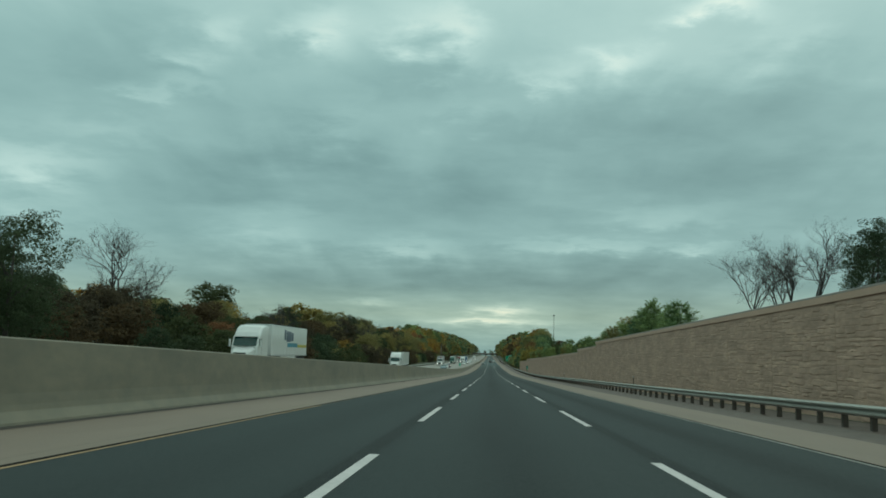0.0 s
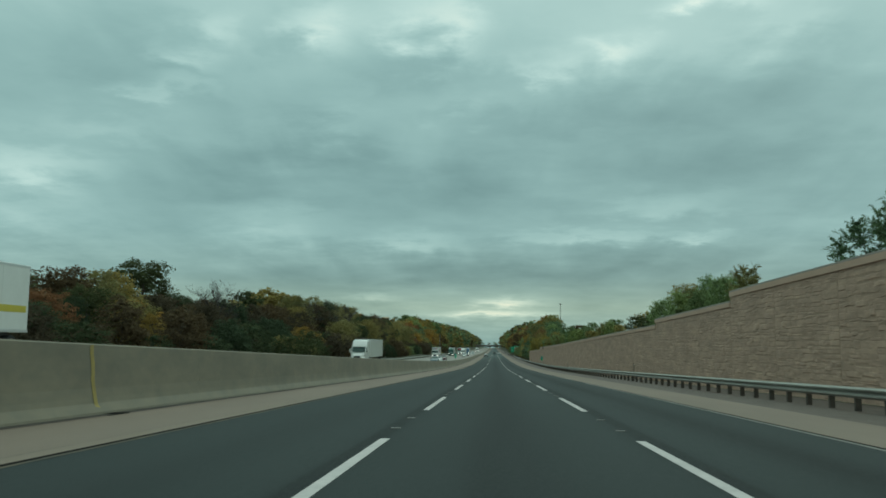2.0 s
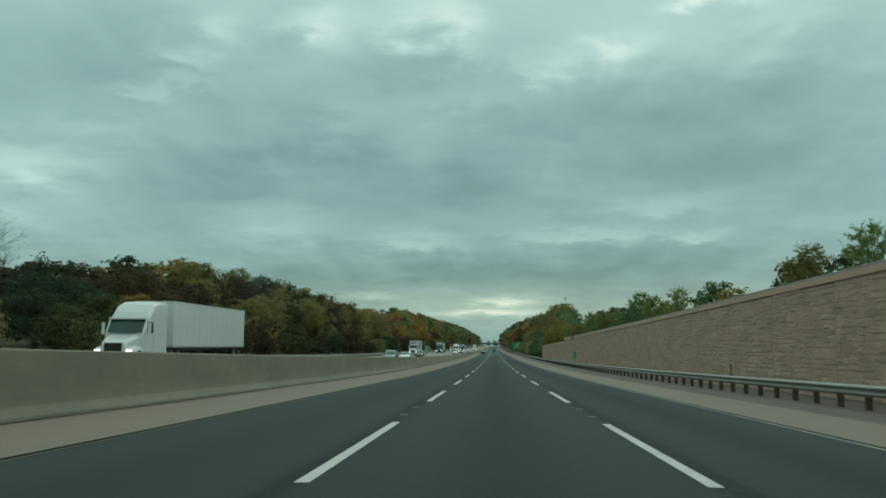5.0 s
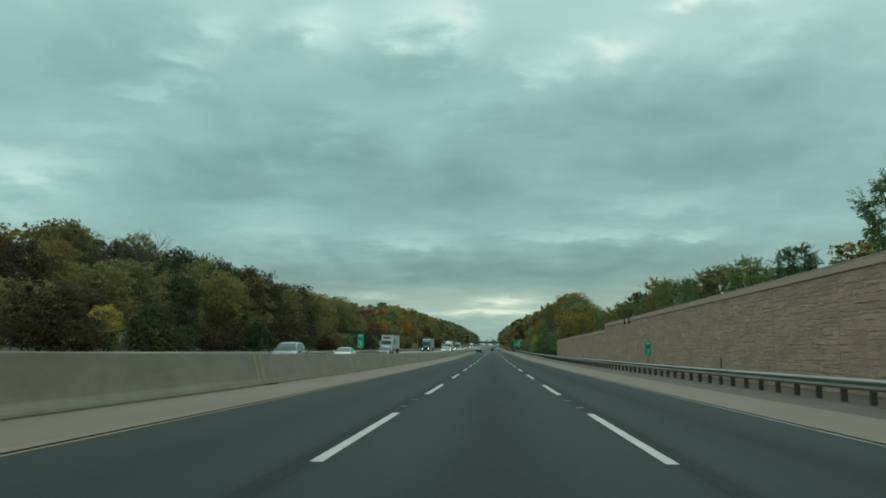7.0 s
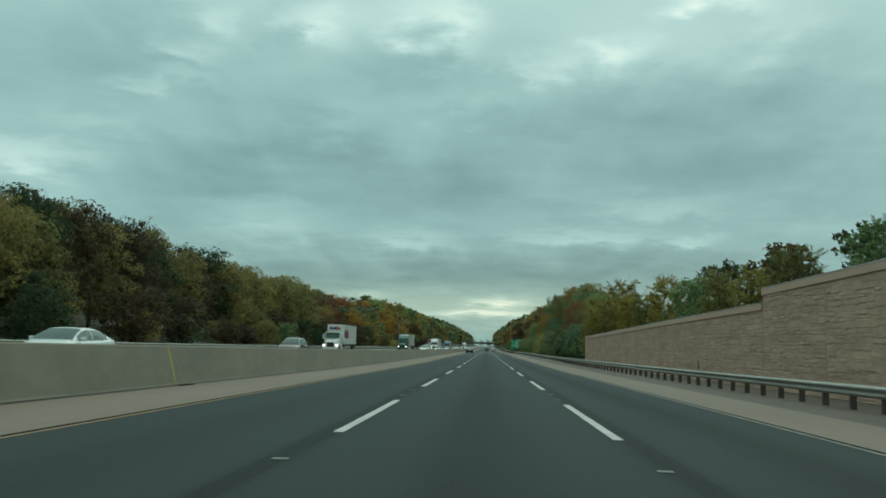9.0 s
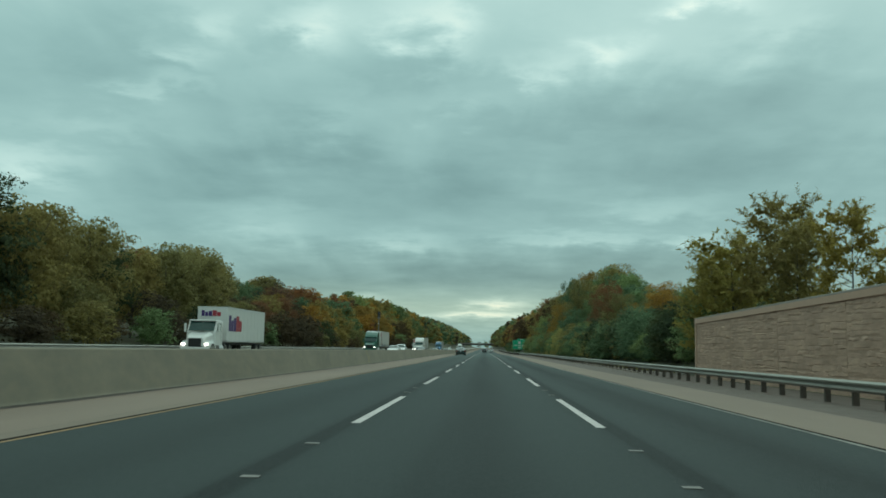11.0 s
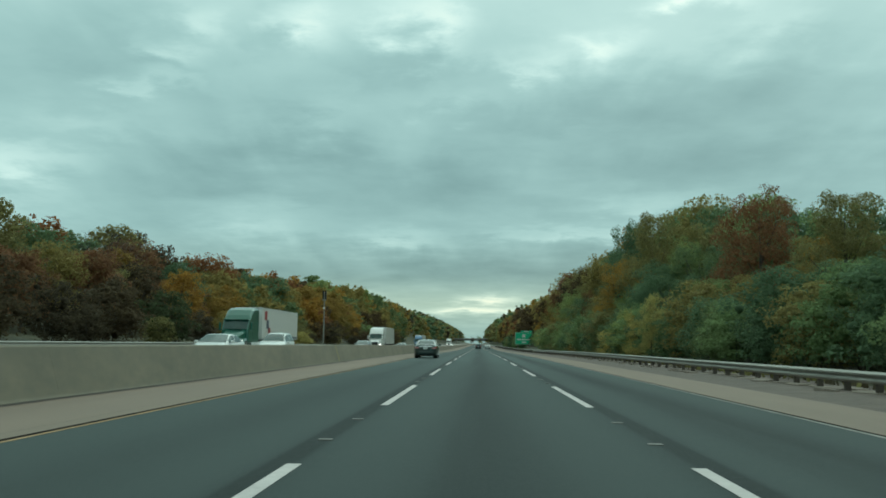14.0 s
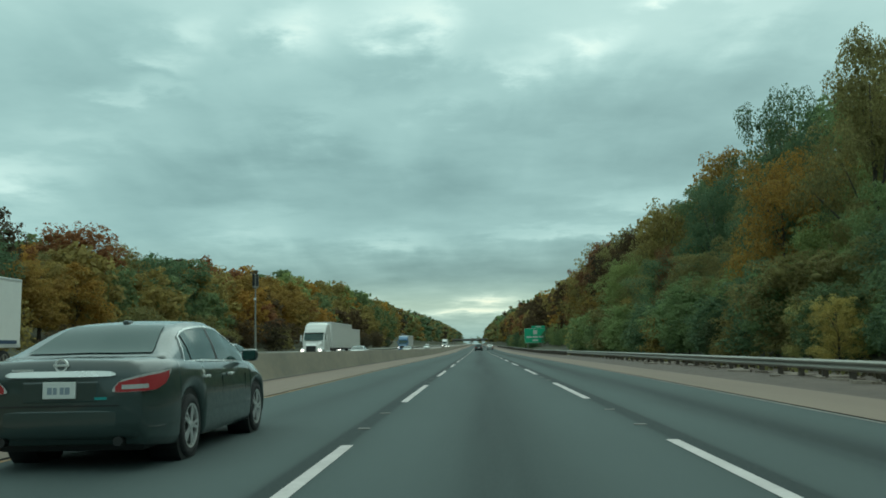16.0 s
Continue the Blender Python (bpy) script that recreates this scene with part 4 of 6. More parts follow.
    for side in (-1, 1):
        bm = boxed(side * hw * 0.94 if side > 0 else -hw - 0.15, hw + 0.15 if side > 0 else -hw * 0.94, ym, ym + 0.13, 0.95, 1.1, 0.05)
        part("mirror", bm, body_paint, c)
    zt = smooth_curve(spec["belt"], 0.3)
    for side in (-1, 1):
        # tail lamps wrap from the boot on to the flank
        def lamp_at(u, off):
            if u < 0.5:
                return hw * (0.54 + 0.60 * u), -0.012 - off
            yy = (u - 0.5) * 0.84
            return half_width(yy) + 0.006 + off, yy - 0.012
        bm = bmesh.new()
        rows = []
        for k in range(13):
            u = k / 12
            x, y = lamp_at(u, 0.0)
            low = steps(u, [(0, -0.225), (0.06, -0.235), (0.7, -0.225), (0.9, -0.16), (1.0, -0.045)])
            high = steps(u, [(0, -0.205), (0.12, -0.125), (0.6, -0.06), (1.0, -0.03)])
            rows.append([bm.verts.new((side * x, y, zt + low + (high - low) * v)) for v in (0, 0.25, 0.5, 0.75, 1)])
        for a, b in zip(rows, rows[1:]):
            for j in range(4):
                bm.faces.new((a[j], a[j + 1], b[j + 1], b[j]))
        lamp = part("tail_lamp", bm, LAMP_CLEAR if detail else LAMP_RED, c, "tail lamp", True)
        if detail:
            bm = bmesh.new()
            rows = []
            for k in range(13):
                u = 0.05 + 0.90 * k / 12
                x, y = lamp_at(u, 0.003)
                low = steps(u, [(0, -0.225), (0.06, -0.232), (0.7, -0.222), (0.9, -0.158), (1.0, -0.045)])
                high = steps(u, [(0, -0.205), (0.12, -0.125), (0.6, -0.06), (1.0, -0.03)])
                rows.append([bm.verts.new((side * x, y, zt + low + (high - low) * v)) for v in (0.0, 0.4, 0.86)])
            for a, b in zip(rows, rows[1:]):
                for j in range(2):
                    bm.faces.new((a[j], a[j + 1], b[j + 1], b[j]))
            part("red_lens", bm, LAMP_RED, lamp, "red tail lamp lens", True)
            bm = bmesh.new()
            rows = []
            for k in range(2, 8):
                u = k / 12
                x, y = lamp_at(u, 0.006)
                zc = zt - 0.190 + 0.02 * u
                rows.append([bm.verts.new((side * x, y, zc + 0.020 * v)) for v in (-1, 1)])
            for a, b in zip(rows, rows[1:]):
                bm.faces.new((a[0], a[1], b[1], b[0]))
            part("lamp_insert", bm, LAMP_CLEAR, lamp, "clear lamp insert")
        yf = L - 0.30
        bm = boxed(min(side * hw * 0.50, side * hw * 0.80), max(side * hw * 0.50, side * hw * 0.80), yf - 0.1, yf + 0.19, 0.60, 0.76, 0.04)
        part("headlight", bm, HEADLIGHT if lit else LAMP_CLEAR, c)
    part("number_plate", boxed(-0.155, 0.155, -0.022, 0.03, 0.68, 0.835, 0.008), SIGN_W, c, "white number plate with blurred bars")
    part("grille", boxed(-hw * 0.42, hw * 0.42, L - 0.09, L - 0.02, 0.42, 0.66, 0.03), BLACK, c)
    if detail:
        for x0, x1 in ((-0.11, -0.065), (-0.055, -0.02), (0.01, 0.045), (0.055, 0.10)):
            part("plate_bar", boxed(x0, x1, -0.026, -0.021, 0.72, 0.785), PLATE_BAR, c, "plain dark bar on the number plate")
        part("plate_recess", boxed(-0.36, 0.36, -0.006, 0.05, 0.64, 0.84, 0.02), body_paint, c)
        trim = [[(x, -0.03 + 0.03 * k, 0.89 - 0.012 * (1 - k)), (x, 0.0, 0.89), (x, 0.0, 0.933 - 0.03 * k), (x, -0.012 + 0.012 * k, 0.933 - 0.03 * k)]
                for x, k in ((-0.52, 0.9), (-0.47, 0.2), (-0.3, 0.0), (0.3, 0.0), (0.47, 0.2), (0.52, 0.9))]
        part("boot_trim", loft(trim), TRIM, c, "broad chrome strip across the boot")
        em = bmesh.new()
        rings = [[(math.cos(t) * rr, 0.012 + yy, 0.985 + math.sin(t) * rr) for rr, yy in ((0.062, 0.02), (0.062, -0.006), (0.046, -0.006), (0.046, 0.02))] for t in [math.pi * i / 12 for i in range(25)]]
        em = loft(rings)
        box(em, -0.07, 0.07, 0.0, 0.03, 0.974, 0.996, 0.003)
        part("emblem", em, TRIM, c, "round chrome ring with a crossbar")
        part("boot_seam", boxed(-0.56, 0.56, -0.006, 0.03, 0.605, 0.618), BLACK, c)
        part("badge", boxed(-0.46, -0.26, -0.002, 0.05, 0.935, 0.953), TRIM, c, "plain chrome badge bar")
        part("badge", boxed(0.33, 0.44, -0.012, 0.05, 0.665, 0.69), mat("teal_badge", (0.02, 0.35, 0.33), obj=True), c, "small teal badge")
        part("rear_bumper", loft([[(x, 0.004 + 0.026 * (abs(x) / hw / 0.80) ** 8 + yo, zz) for yo, zz in ((0.05, 0.30), (0.0, 0.34), (-0.006, 0.44), (-0.006, 0.55), (0.0, 0.595), (0.05, 0.60), (0.2, 0.60), (0.2, 0.30))]
                                  for x in [hw * (i / 12 - 1) * 0.80 for i in range(25)]]), body_paint, c, smooth=True)
        for x in (-0.55, 0.55):
            part("exhaust_tip", lathe(bmesh.new(), [(0.0, 0.045), (0.1, 0.045)], "Y", 14, (x, 0.0, 0.285)), BLACK, c)
        part("antenna_fin", boxed(-0.03, 0.03, 1.5, 1.66, 1.39, 1.445, 0.02), body_paint, c)
        for side in (-1, 1):
            for yh in (1.42, 2.36):
                x = half_width(yh) * 0.985
                part("door_handle", boxed(min(side * x, side * (x + 0.035)), max(side * x, side * (x + 0.035)), yh, yh + 0.2, 0.80, 0.835, 0.012), TRIM, c)
            for yh in (2.16, 3.18):
                x = half_width(yh) * 1.0
                part("door_seam", boxed(min(side * (x - 0.05), side * (x - 0.004)), max(side * (x - 0.05), side * (x - 0.004)), yh, yh + 0.004, 0.42, 0.80), DARK, c)
            g = part("mirror_glass", boxed(min(side * hw * 0.97, side * (hw + 0.13)), max(side * hw * 0.97, side * (hw + 0.13)), ym - 0.006, ym + 0.01, 0.965, 1.085, 0.01), GLASS, c)
    return c


def truck_wheels(parent, pairs, r=0.51, x=1.02):
    for y in pairs:
        for side in (-1, 1):
            wheel(parent, side * x, y, r, side, 0.42, 5, STEEL)


def semi_truck(name, label, m, cab_paint, box_paint, sleeper=True, box_len=15.9, box_top=4.1, decor=(), front_decor=(), lit=True, hood=1.5, skirt=False):
    """Tractor and trailer; the nose points along +y and starts at y = 0 going back to negative y."""
    s = thing(name, label, "truck", "trucks on the opposite carriageway", m=m)
    cab_back = -hood - (3.6 if sleeper else 1.9)
    h = 2.85
    # hood: narrows and falls toward the nose
    part("hood", loft([[(x * w, y, z) for x, z in ((-1, 0.75), (-1, zt - 0.18), (-0.8, zt), (0.8, zt), (1, zt - 0.18), (1, 0.75))]
                       for y, w, zt in ((-0.05, 0.70, 1.42), (-0.35, 0.80, 1.62), (-hood * 0.7, 0.92, 1.80), (-hood - 0.1, 1.0, 1.92))]), cab_paint, s)
    part("grille", boxed(-0.52, 0.52, -0.09, 0.0, 0.72, 1.40, 0.05), BLACK, s, "dark radiator grille")
    part("bumper", boxed(-1.15, 1.15, -0.35, 0.08, 0.38, 0.70, 0.06), cab_paint, s)
    for side in (-1, 1):
        part("fender", loft([[(side * x, y, z) for x, z in ((0.72, 0.6), (0.72, zt), (1.12, zt - 0.05), (1.2, zt - 0.25), (1.2, 0.62))] for y, zt in ((-0.08, 1.05), (-0.5, 1.22), (-1.3, 1.25), (-1.75, 1.0))]), cab_paint, s)
        part("headlight", boxed(min(side * 0.78, side * 1.1), max(side * 0.78, side * 1.1), -0.12, 0.0, 0.82, 1.02, 0.04), HEADLIGHT if lit else LAMP_CLEAR, s)
    top = 3.95 if sleeper else 2.95
    prof = [(-hood + 0.0, 1.95), (-hood - 0.55, h), (-hood - 0.75, h + 0.04)]
    if sleeper:
        prof += [(-hood - 1.0, 3.25), (-hood - 1.6, 3.75), (-hood - 2.3, top), (cab_back, top)]
    else:
        prof += [(-hood - 1.0, top), (cab_back, top)]
    side_pts = prof + [(cab_back, 0.85), (-hood, 0.85)]
    part("cab", loft([[(x, y - (0.10 * d if y > cab_back + 0.1 and z > 1.9 else 0.0), z - (0.24 * d if z > 2.9 else 0.0)) for y, z in side_pts]
                      for x, d in ((-1.2, 1.0), (-1.17, 0.45), (-1.0, 0.08), (-0.6, 0.0), (0.6, 0.0), (1.0, 0.08), (1.17, 0.45), (1.2, 1.0))]), cab_paint, s)
    part("windscreen", loft([[(-1.05, -hood + 0.0, 2.02), (-1.05, -hood - 0.50, 2.80), (-1.05, -hood - 0.56, 2.80), (-1.05, -hood - 0.06, 2.02)],
                             [(0, -hood + 0.16, 2.02), (0, -hood - 0.42, 2.80), (0, -hood - 0.5, 2.80), (0, -hood + 0.05, 2.02)],
                             [(1.05, -hood + 0.0, 2.02), (1.05, -hood - 0.50, 2.80), (1.05, -hood - 0.56, 2.80), (1.05, -hood - 0.06, 2.02)]]), GLASS, s, "dark windscreen")
    part("visor", boxed(-1.1, 1.1, -hood - 0.62, -hood - 0.3, 2.80, 2.92, 0.03), cab_paint, s)
    for side in (-1, 1):
        part("side_window", boxed(min(side * 1.19, side * 1.21), max(side * 1.19, side * 1.21), -hood - 1.35, -hood - 0.45, 2.0, 2.65, 0.004), GLASS, s)
        part("door_seam", boxed(min(side * 1.18, side * 1.205), max(side * 1.18, side * 1.205), -hood - 1.5, -hood - 1.47, 0.9, 2.75), BLACK, s)
        part("mirror", boxed(min(side * 1.32, side * 1.5), max(side * 1.32, side * 1.5), -hood - 0.35, -hood - 0.2, 1.9, 2.6, 0.04), cab_paint, s)
        part("fuel_tank", lathe(bmesh.new(), [(cab_back - 0.2, 0.33), (-hood - 1.0, 0.33)], "Y", 14, (side * 0.95, 0, 0.62)), ALLOY, s)
    part("frame", boxed(-0.45, 0.45, cab_back - 2.8, -0.4, 0.62, 0.95), BLACK, s)
    truck_wheels(s, (-0.95, cab_back - 0.9, cab_back - 2.2))
    # trailer
    t0 = cab_back - 0.9
    t1 = t0 - box_len
    tr = part("trailer_box", boxed(-1.29, 1.29, t1, t0, 1.15, box_top, 0.04), box_paint, s, "white box trailer with faint panel seams")
    part("trailer_frame", boxed(-0.5, 0.5, t1 + 0.2, t0 - 0.3, 0.9, 1.15), BLACK, s)
    part("top_rail", boxed(-1.305, 1.305, t1 - 0.005, t0 + 0.005, box_top - 0.12, box_top - 0.02, 0.01), ALLOY, s)
    part("bottom_rail", boxed(-1.305, 1.305, t1 - 0.005, t0 + 0.005, 1.13, 1.27, 0.01), ALLOY, s)
    for side in (-1, 1):
        for k in range(1, int(box_len / 1.25)):
            y = t0 - k * 1.25
            part("panel_seam", boxed(min(side * 1.285, side * 1.297), max(side * 1.285, side * 1.2925), y - 0.006, y + 0.006, 1.28, box_top - 0.13), SEAM, tr)
        part("landing_leg", boxed(side * 0.8 - 0.07, side * 0.8 + 0.07, t0 - 3.0, t0 - 2.85, 0.3, 1.0), BLACK, s)
        if skirt:
            part("side_skirt", boxed(min(side * 1.22, side * 1.26), max(side * 1.22, side * 1.26), t0 - 10.5 * box_len / 15.9, t0 - 4.0, 0.55, 1.13, 0.01), box_paint, s)
    # side graphics: along, height, length, tall, material
    for y, z, ln, tall, material, tag in decor:
        for side in (-1, 1):
            yy = t0 - y
            part("side_marking", boxed(min(side * 1.29, side * 1.302), max(side * 1.29, side * 1.302), yy - ln, yy, z, z + tall, 0.0), material, tr, tag)
    for x, z, ln, tall, material, tag in front_decor:
        part("front_marking", boxed(x, x + ln, t0, t0 + 0.012, z, z + tall), material, tr, tag)
    truck_wheels(s, (t1 + 2.4, t1 + 1.1))
    return s


GREEN_CAR = paint("dark_green_metallic", (0.025, 0.045, 0.042), 1.0, 0.0)
SILVER = paint("silver_metallic", (0.36, 0.38, 0.38), 0.8, 0.5)
WHITE = paint("white_paint", (0.72, 0.72, 0.70))
PLATE_BAR = paint("plate_bar_paint", (0.28, 0.33, 0.38), 0.2, 0.0)
SEAM = paint("pale_seam_paint", (0.68, 0.68, 0.66), 0.3, 0.0)
TRUCK_WHITE = paint("white_truck_paint", (0.78, 0.77, 0.74), 0.5, 0.0)
GREY = paint("grey_paint", (0.09, 0.09, 0.095), 0.8, 0.4)
DARK = paint("dark_paint", (0.025, 0.03, 0.032), 0.9, 0.3)
TEALBLUE = paint("blue_grey_paint", (0.10, 0.16, 0.18), 0.8, 0.4)
MAROON = paint("maroon_paint", (0.11, 0.04, 0.045), 0.8, 0.3)
DEEP_GREEN = paint("deep_green_paint", (0.015, 0.13, 0.09), 0.8, 0.1)
BLUE_TRUCK = paint("blue_truck_paint", (0.04, 0.16, 0.30), 0.7, 0.1)
RED = paint("red_paint", (0.42, 0.03, 0.04), 0.5, 0.0)
PURPLE = paint("purple_lettering", (0.06, 0.02, 0.16), 0.3, 0.0)
ORANGE = paint("red_lettering", (0.45, 0.04, 0.06), 0.3, 0.0)
NAVY = paint("navy_lettering", (0.03, 0.06, 0.12), 0.3, 0.0)
AQUA = paint("aqua_band", (0.03, 0.26, 0.36), 0.3, 0.0)
LEMON = paint("yellow_band", (0.6, 0.47, 0.04), 0.3, 0.0)

# on the camera's carriageway
car("sedan", "dark green metallic sedan with a chrome strip across its boot", SEDAN, GREEN_CAR, pose(-4.21, 470.49, road_z(472) + 0.004, 0, 0, 0.5), detail=True)
car("suv", "dark grey SUV far ahead in the same lane", SUV, DARK, pose(-0.1, 668, road_z(668)), group="cars ahead")
car("hatchback", "small white car far ahead in the outer lane", SEDAN, WHITE, pose(3.1, 706, road_z(706)), group="cars ahead")


def facing(x, y):
    return pose(x, y, opp_z(y - 2) + opp_fall(x) - 0.01, 0, 0, 180)


LETTERS_A = [(5.2, 2.7, 0.75, 1.0, NAVY, "dark letter block"), (6.15, 2.55, 2.0, 1.05, NAVY, "dark letter block"), (8.3, 2.65, 0.9, 0.85, NAVY, "dark letter block"),
             (6.6, 2.0, 4.6, 0.42, AQUA, "aqua band"), (11.2, 2.0, 4.5, 0.3, LEMON, "yellow band")]
LETTERS_B = [(0.5, 2.05, 0.62, 1.35, PURPLE, "purple block"), (1.22, 2.05, 0.6, 0.95, PURPLE, "purple block"), (1.92, 2.05, 0.72, 1.2, PURPLE, "purple block"),
             (2.72, 2.05, 0.8, 1.35, ORANGE, "red block"), (3.6, 2.05, 0.75, 0.95, ORANGE, "red block")]
FRONT_B = [(0.95 - 0.43 * (y0 - 0.5 + ln), 3.3, ln * 0.43, tall * 0.36, paint_, tag) for y0, z0, ln, tall, paint_, tag in LETTERS_B]
semi_truck("semi_truck", "white sleeper truck with dark lettering and an aqua-yellow band", facing(-22.3, 64.0), TRUCK_WHITE, TRUCK_WHITE, decor=LETTERS_A, lit=False, skirt=True)
semi_truck("semi_truck", "white sleeper tractor pulling a plain white box trailer", facing(-22.0, 186.0), TRUCK_WHITE, TRUCK_WHITE)
semi_truck("delivery_truck", "white day-cab truck with purple and red letter blocks", facing(-23.0, 383.0), TRUCK_WHITE, TRUCK_WHITE, sleeper=False, box_len=12.5, decor=LETTERS_B, front_decor=FRONT_B)
semi_truck("semi_truck", "deep green sleeper tractor pulling a pale box trailer", facing(-21.6, 478.0), DEEP_GREEN, TRUCK_WHITE, decor=[(0.9, 2.95, 1.0, 0.85, RED, "red letter block"), (1.7, 2.15, 0.9, 0.8, NAVY, "dark letter block"), (2.3, 1.5, 0.95, 0.75, RED, "red letter block"), (2.2, 1.28, 13.4, 0.16, NAVY, "dark band along the lower edge")])
semi_truck("semi_truck", "white sleeper tractor with a dark grille and plain trailer", facing(-18.3, 556.0), TRUCK_WHITE, TRUCK_WHITE)
semi_truck("semi_truck", "white truck with a red front panel on its trailer", facing(-21.6, 590.0), TRUCK_WHITE, TRUCK_WHITE, sleeper=False, front_decor=[(-1.2, 1.6, 2.4, 2.3, RED, "red front panel")])
semi_truck("semi_truck", "blue tractor with a white trailer far down the opposite carriageway", facing(-20.0, 690.0), BLUE_TRUCK, TRUCK_WHITE)
semi_truck("semi_truck", "white truck far down the opposite carriageway", facing(-17.0, 900.0), TRUCK_WHITE, TRUCK_WHITE)
for nm, lb, sp, pt, x, y, lit in (
        ("suv", "blue-grey SUV on the opposite carriageway", SUV, TEALBLUE, -14.6, 261.0, False),
        ("sedan", "white sedan on the opposite carriageway", SEDAN, WHITE, -15.3, 289.0, False),
        ("minivan", "maroon SUV with lit headlights on the opposite carriageway", SUV, MAROON, -16.4, 331.0, True),
        ("sedan", "white sedan just behind the median barrier", SEDAN, WHITE, -14.0, 452.0, False),
        ("suv", "white SUV on the opposite carriageway", SUV, WHITE, -14.4, 467.0, False),
        ("sedan", "dark grey sedan on the opposite carriageway", SEDAN, GREY, -14.2, 512.0, True),
        ("sedan", "white sedan beside a truck", SEDAN, WHITE, -14.2, 566.0, False),
        ("sedan", "silver sedan far along the opposite carriageway", SEDAN, SILVER, -14.5, 640.0, False),
        ("suv", "white SUV far along the opposite carriageway", SUV, WHITE, -17.6, 760.0, True),
        ("sedan", "white car far along the opposite carriageway", SEDAN, WHITE, -14.0, 860.0, True)):
    car(nm, lb, sp, pt, facing(x, y), lit=lit, group="cars on the opposite carriageway")

# ---------------- trees ----------------


def quads_mesh(name, verts, faces, materials, index=None):
    me = bpy.data.meshes.new(name)
    me.from_pydata(verts.tolist(), [], faces.tolist())
    for mt in materials:
        me.materials.append(mt)
    if index is not None:
        me.polygons.foreach_set("material_index", index)
    me.update()
    return me


def leaf_quads(g, centres, radii, n, size, flat=0.75, droop=0.0, tufts=10):
    """n leaf sprays on the tufts of the lobes, and a fifth of them scattered inside; each is a small pointed blade that leans to the light."""
    lobe = np.repeat(np.arange(len(centres)), tufts)
    out = g.normal(size=(len(lobe), 3))
    out[:, 2] = out[:, 2] * flat + 0.3
    out /= np.linalg.norm(out, axis=1)[:, None]
    tuft = centres[lobe] + out * radii[lobe] * (0.62 + 0.46 * g.random(len(lobe)))[:, None]
    tuft_r = radii[lobe].mean(1) * (0.20 + 0.26 * g.random(len(lobe)))
    which = g.choice(len(lobe), n, p=tuft_r ** 2 / (tuft_r ** 2).sum())
    d = g.normal(size=(n, 3))
    d[:, 2] += 0.35
    d /= np.linalg.norm(d, axis=1)[:, None]
    pos = tuft[which] + d * (tuft_r[which] * (0.5 + 0.55 * g.random(n) ** 0.5))[:, None] * (1.15, 1.15, 0.75)
    k = n // 5
    inner = g.integers(0, len(centres), k)
    pos[:k] = centres[inner] + d[:k] * radii[inner] * (0.35 + 0.5 * g.random(k))[:, None]
    nrm = d * 0.55 + out[which] * 0.35 + (0, 0, 0.45) + g.normal(scale=0.5, size=(n, 3))
    nrm /= np.linalg.norm(nrm, axis=1)[:, None]
    a = np.cross(nrm, g.normal(size=(n, 3)))
    a /= np.linalg.norm(a, axis=1)[:, None]
    b = np.cross(nrm, a)
    s = size * (0.55 + 0.9 * g.random(n))[:, None]
    k = (0.45 + 0.35 * g.random(n))[:, None]
    bend = nrm * s * 0.18
    v = np.stack([pos - a * s * 0.9 - b * s * k, pos + a * s * 1.1 + bend, pos - a * s * 0.5 + b * s * k * 1.3], axis=1).reshape(-1, 3)
    v[:, 2] -= droop
    f = np.arange(3 * n).reshape(n, 3)
    return v, f


def cores(g, centres, radii, shrink=0.72):
    """Rough dark masses inside the lobes, so that the crown is not see-through everywhere."""
    bm = bmesh.new()
    bmesh.ops.create_icosphere(bm, subdivisions=1, radius=1.0)
    base = np.array([v.co[:] for v in bm.verts])
    tri = np.array([[v.index for v in f.verts] for f in bm.faces])
    bm.free()
    vs, fs = [], []
    for i, (c, r) in enumerate(zip(centres, radii)):
        vs.append(c + base * r * shrink * (0.8 + 0.4 * g.random((len(base), 1))))
        fs.append(tri + i * len(base))
    return np.concatenate(vs), np.concatenate(fs)


def crown_lobes(g, height, spread, low, count):
    """Lobes stacked into an uneven crown from low to height."""
    c, r = [], []
    for i in range(count):
        u = (i + 0.5) / count
        z = low + (height - low) * (0.10 + 0.80 * u)
        env = math.sin(math.pi * (0.27 + 0.60 * u)) ** 0.7
        ang = i * 2.4 + g.uniform(-0.5, 0.5)
        rr = spread * env * (0.80 * g.random() ** 0.45)
        size = spread * (0.24 + 0.20 * g.random()) * (0.65 + 0.45 * env)
        c.append((rr * math.cos(ang), rr * math.sin(ang), z))
        r.append((size, size, size * g.uniform(0.6, 0.85)))
    c, r = np.array(c), np.array(r)
    top = (c[:, 2] + r[:, 2]).max()
    c[:, 2] *= height / top
    return c, r


def limb_mesh(g, height, low, centres, thick):
    bm = bmesh.new()
    lean = g.uniform(-0.4, 0.4, 2)
    tube(bm, [(0, 0, -0.5), (0, 0, 0.3), (lean[0] * 0.4, lean[1] * 0.4, height * 0.4), (lean[0], lean[1], height * 0.82)], [thick * 1.5, thick, thick * 0.7, thick * 0.15], 7)
    for c in centres[:: max(1, len(centres) // 9)]:
        z0 = max(low * 0.6, c[2] * 0.62)
        q = Vector(c)
        p = Vector((lean[0] * z0 / height, lean[1] * z0 / height, z0))
        tube(bm, [p, p.lerp(q, 0.5) + Vector((0, 0, -0.2)), q], [thick * 0.42, thick * 0.25, thick * 0.08], 5)
    return bm


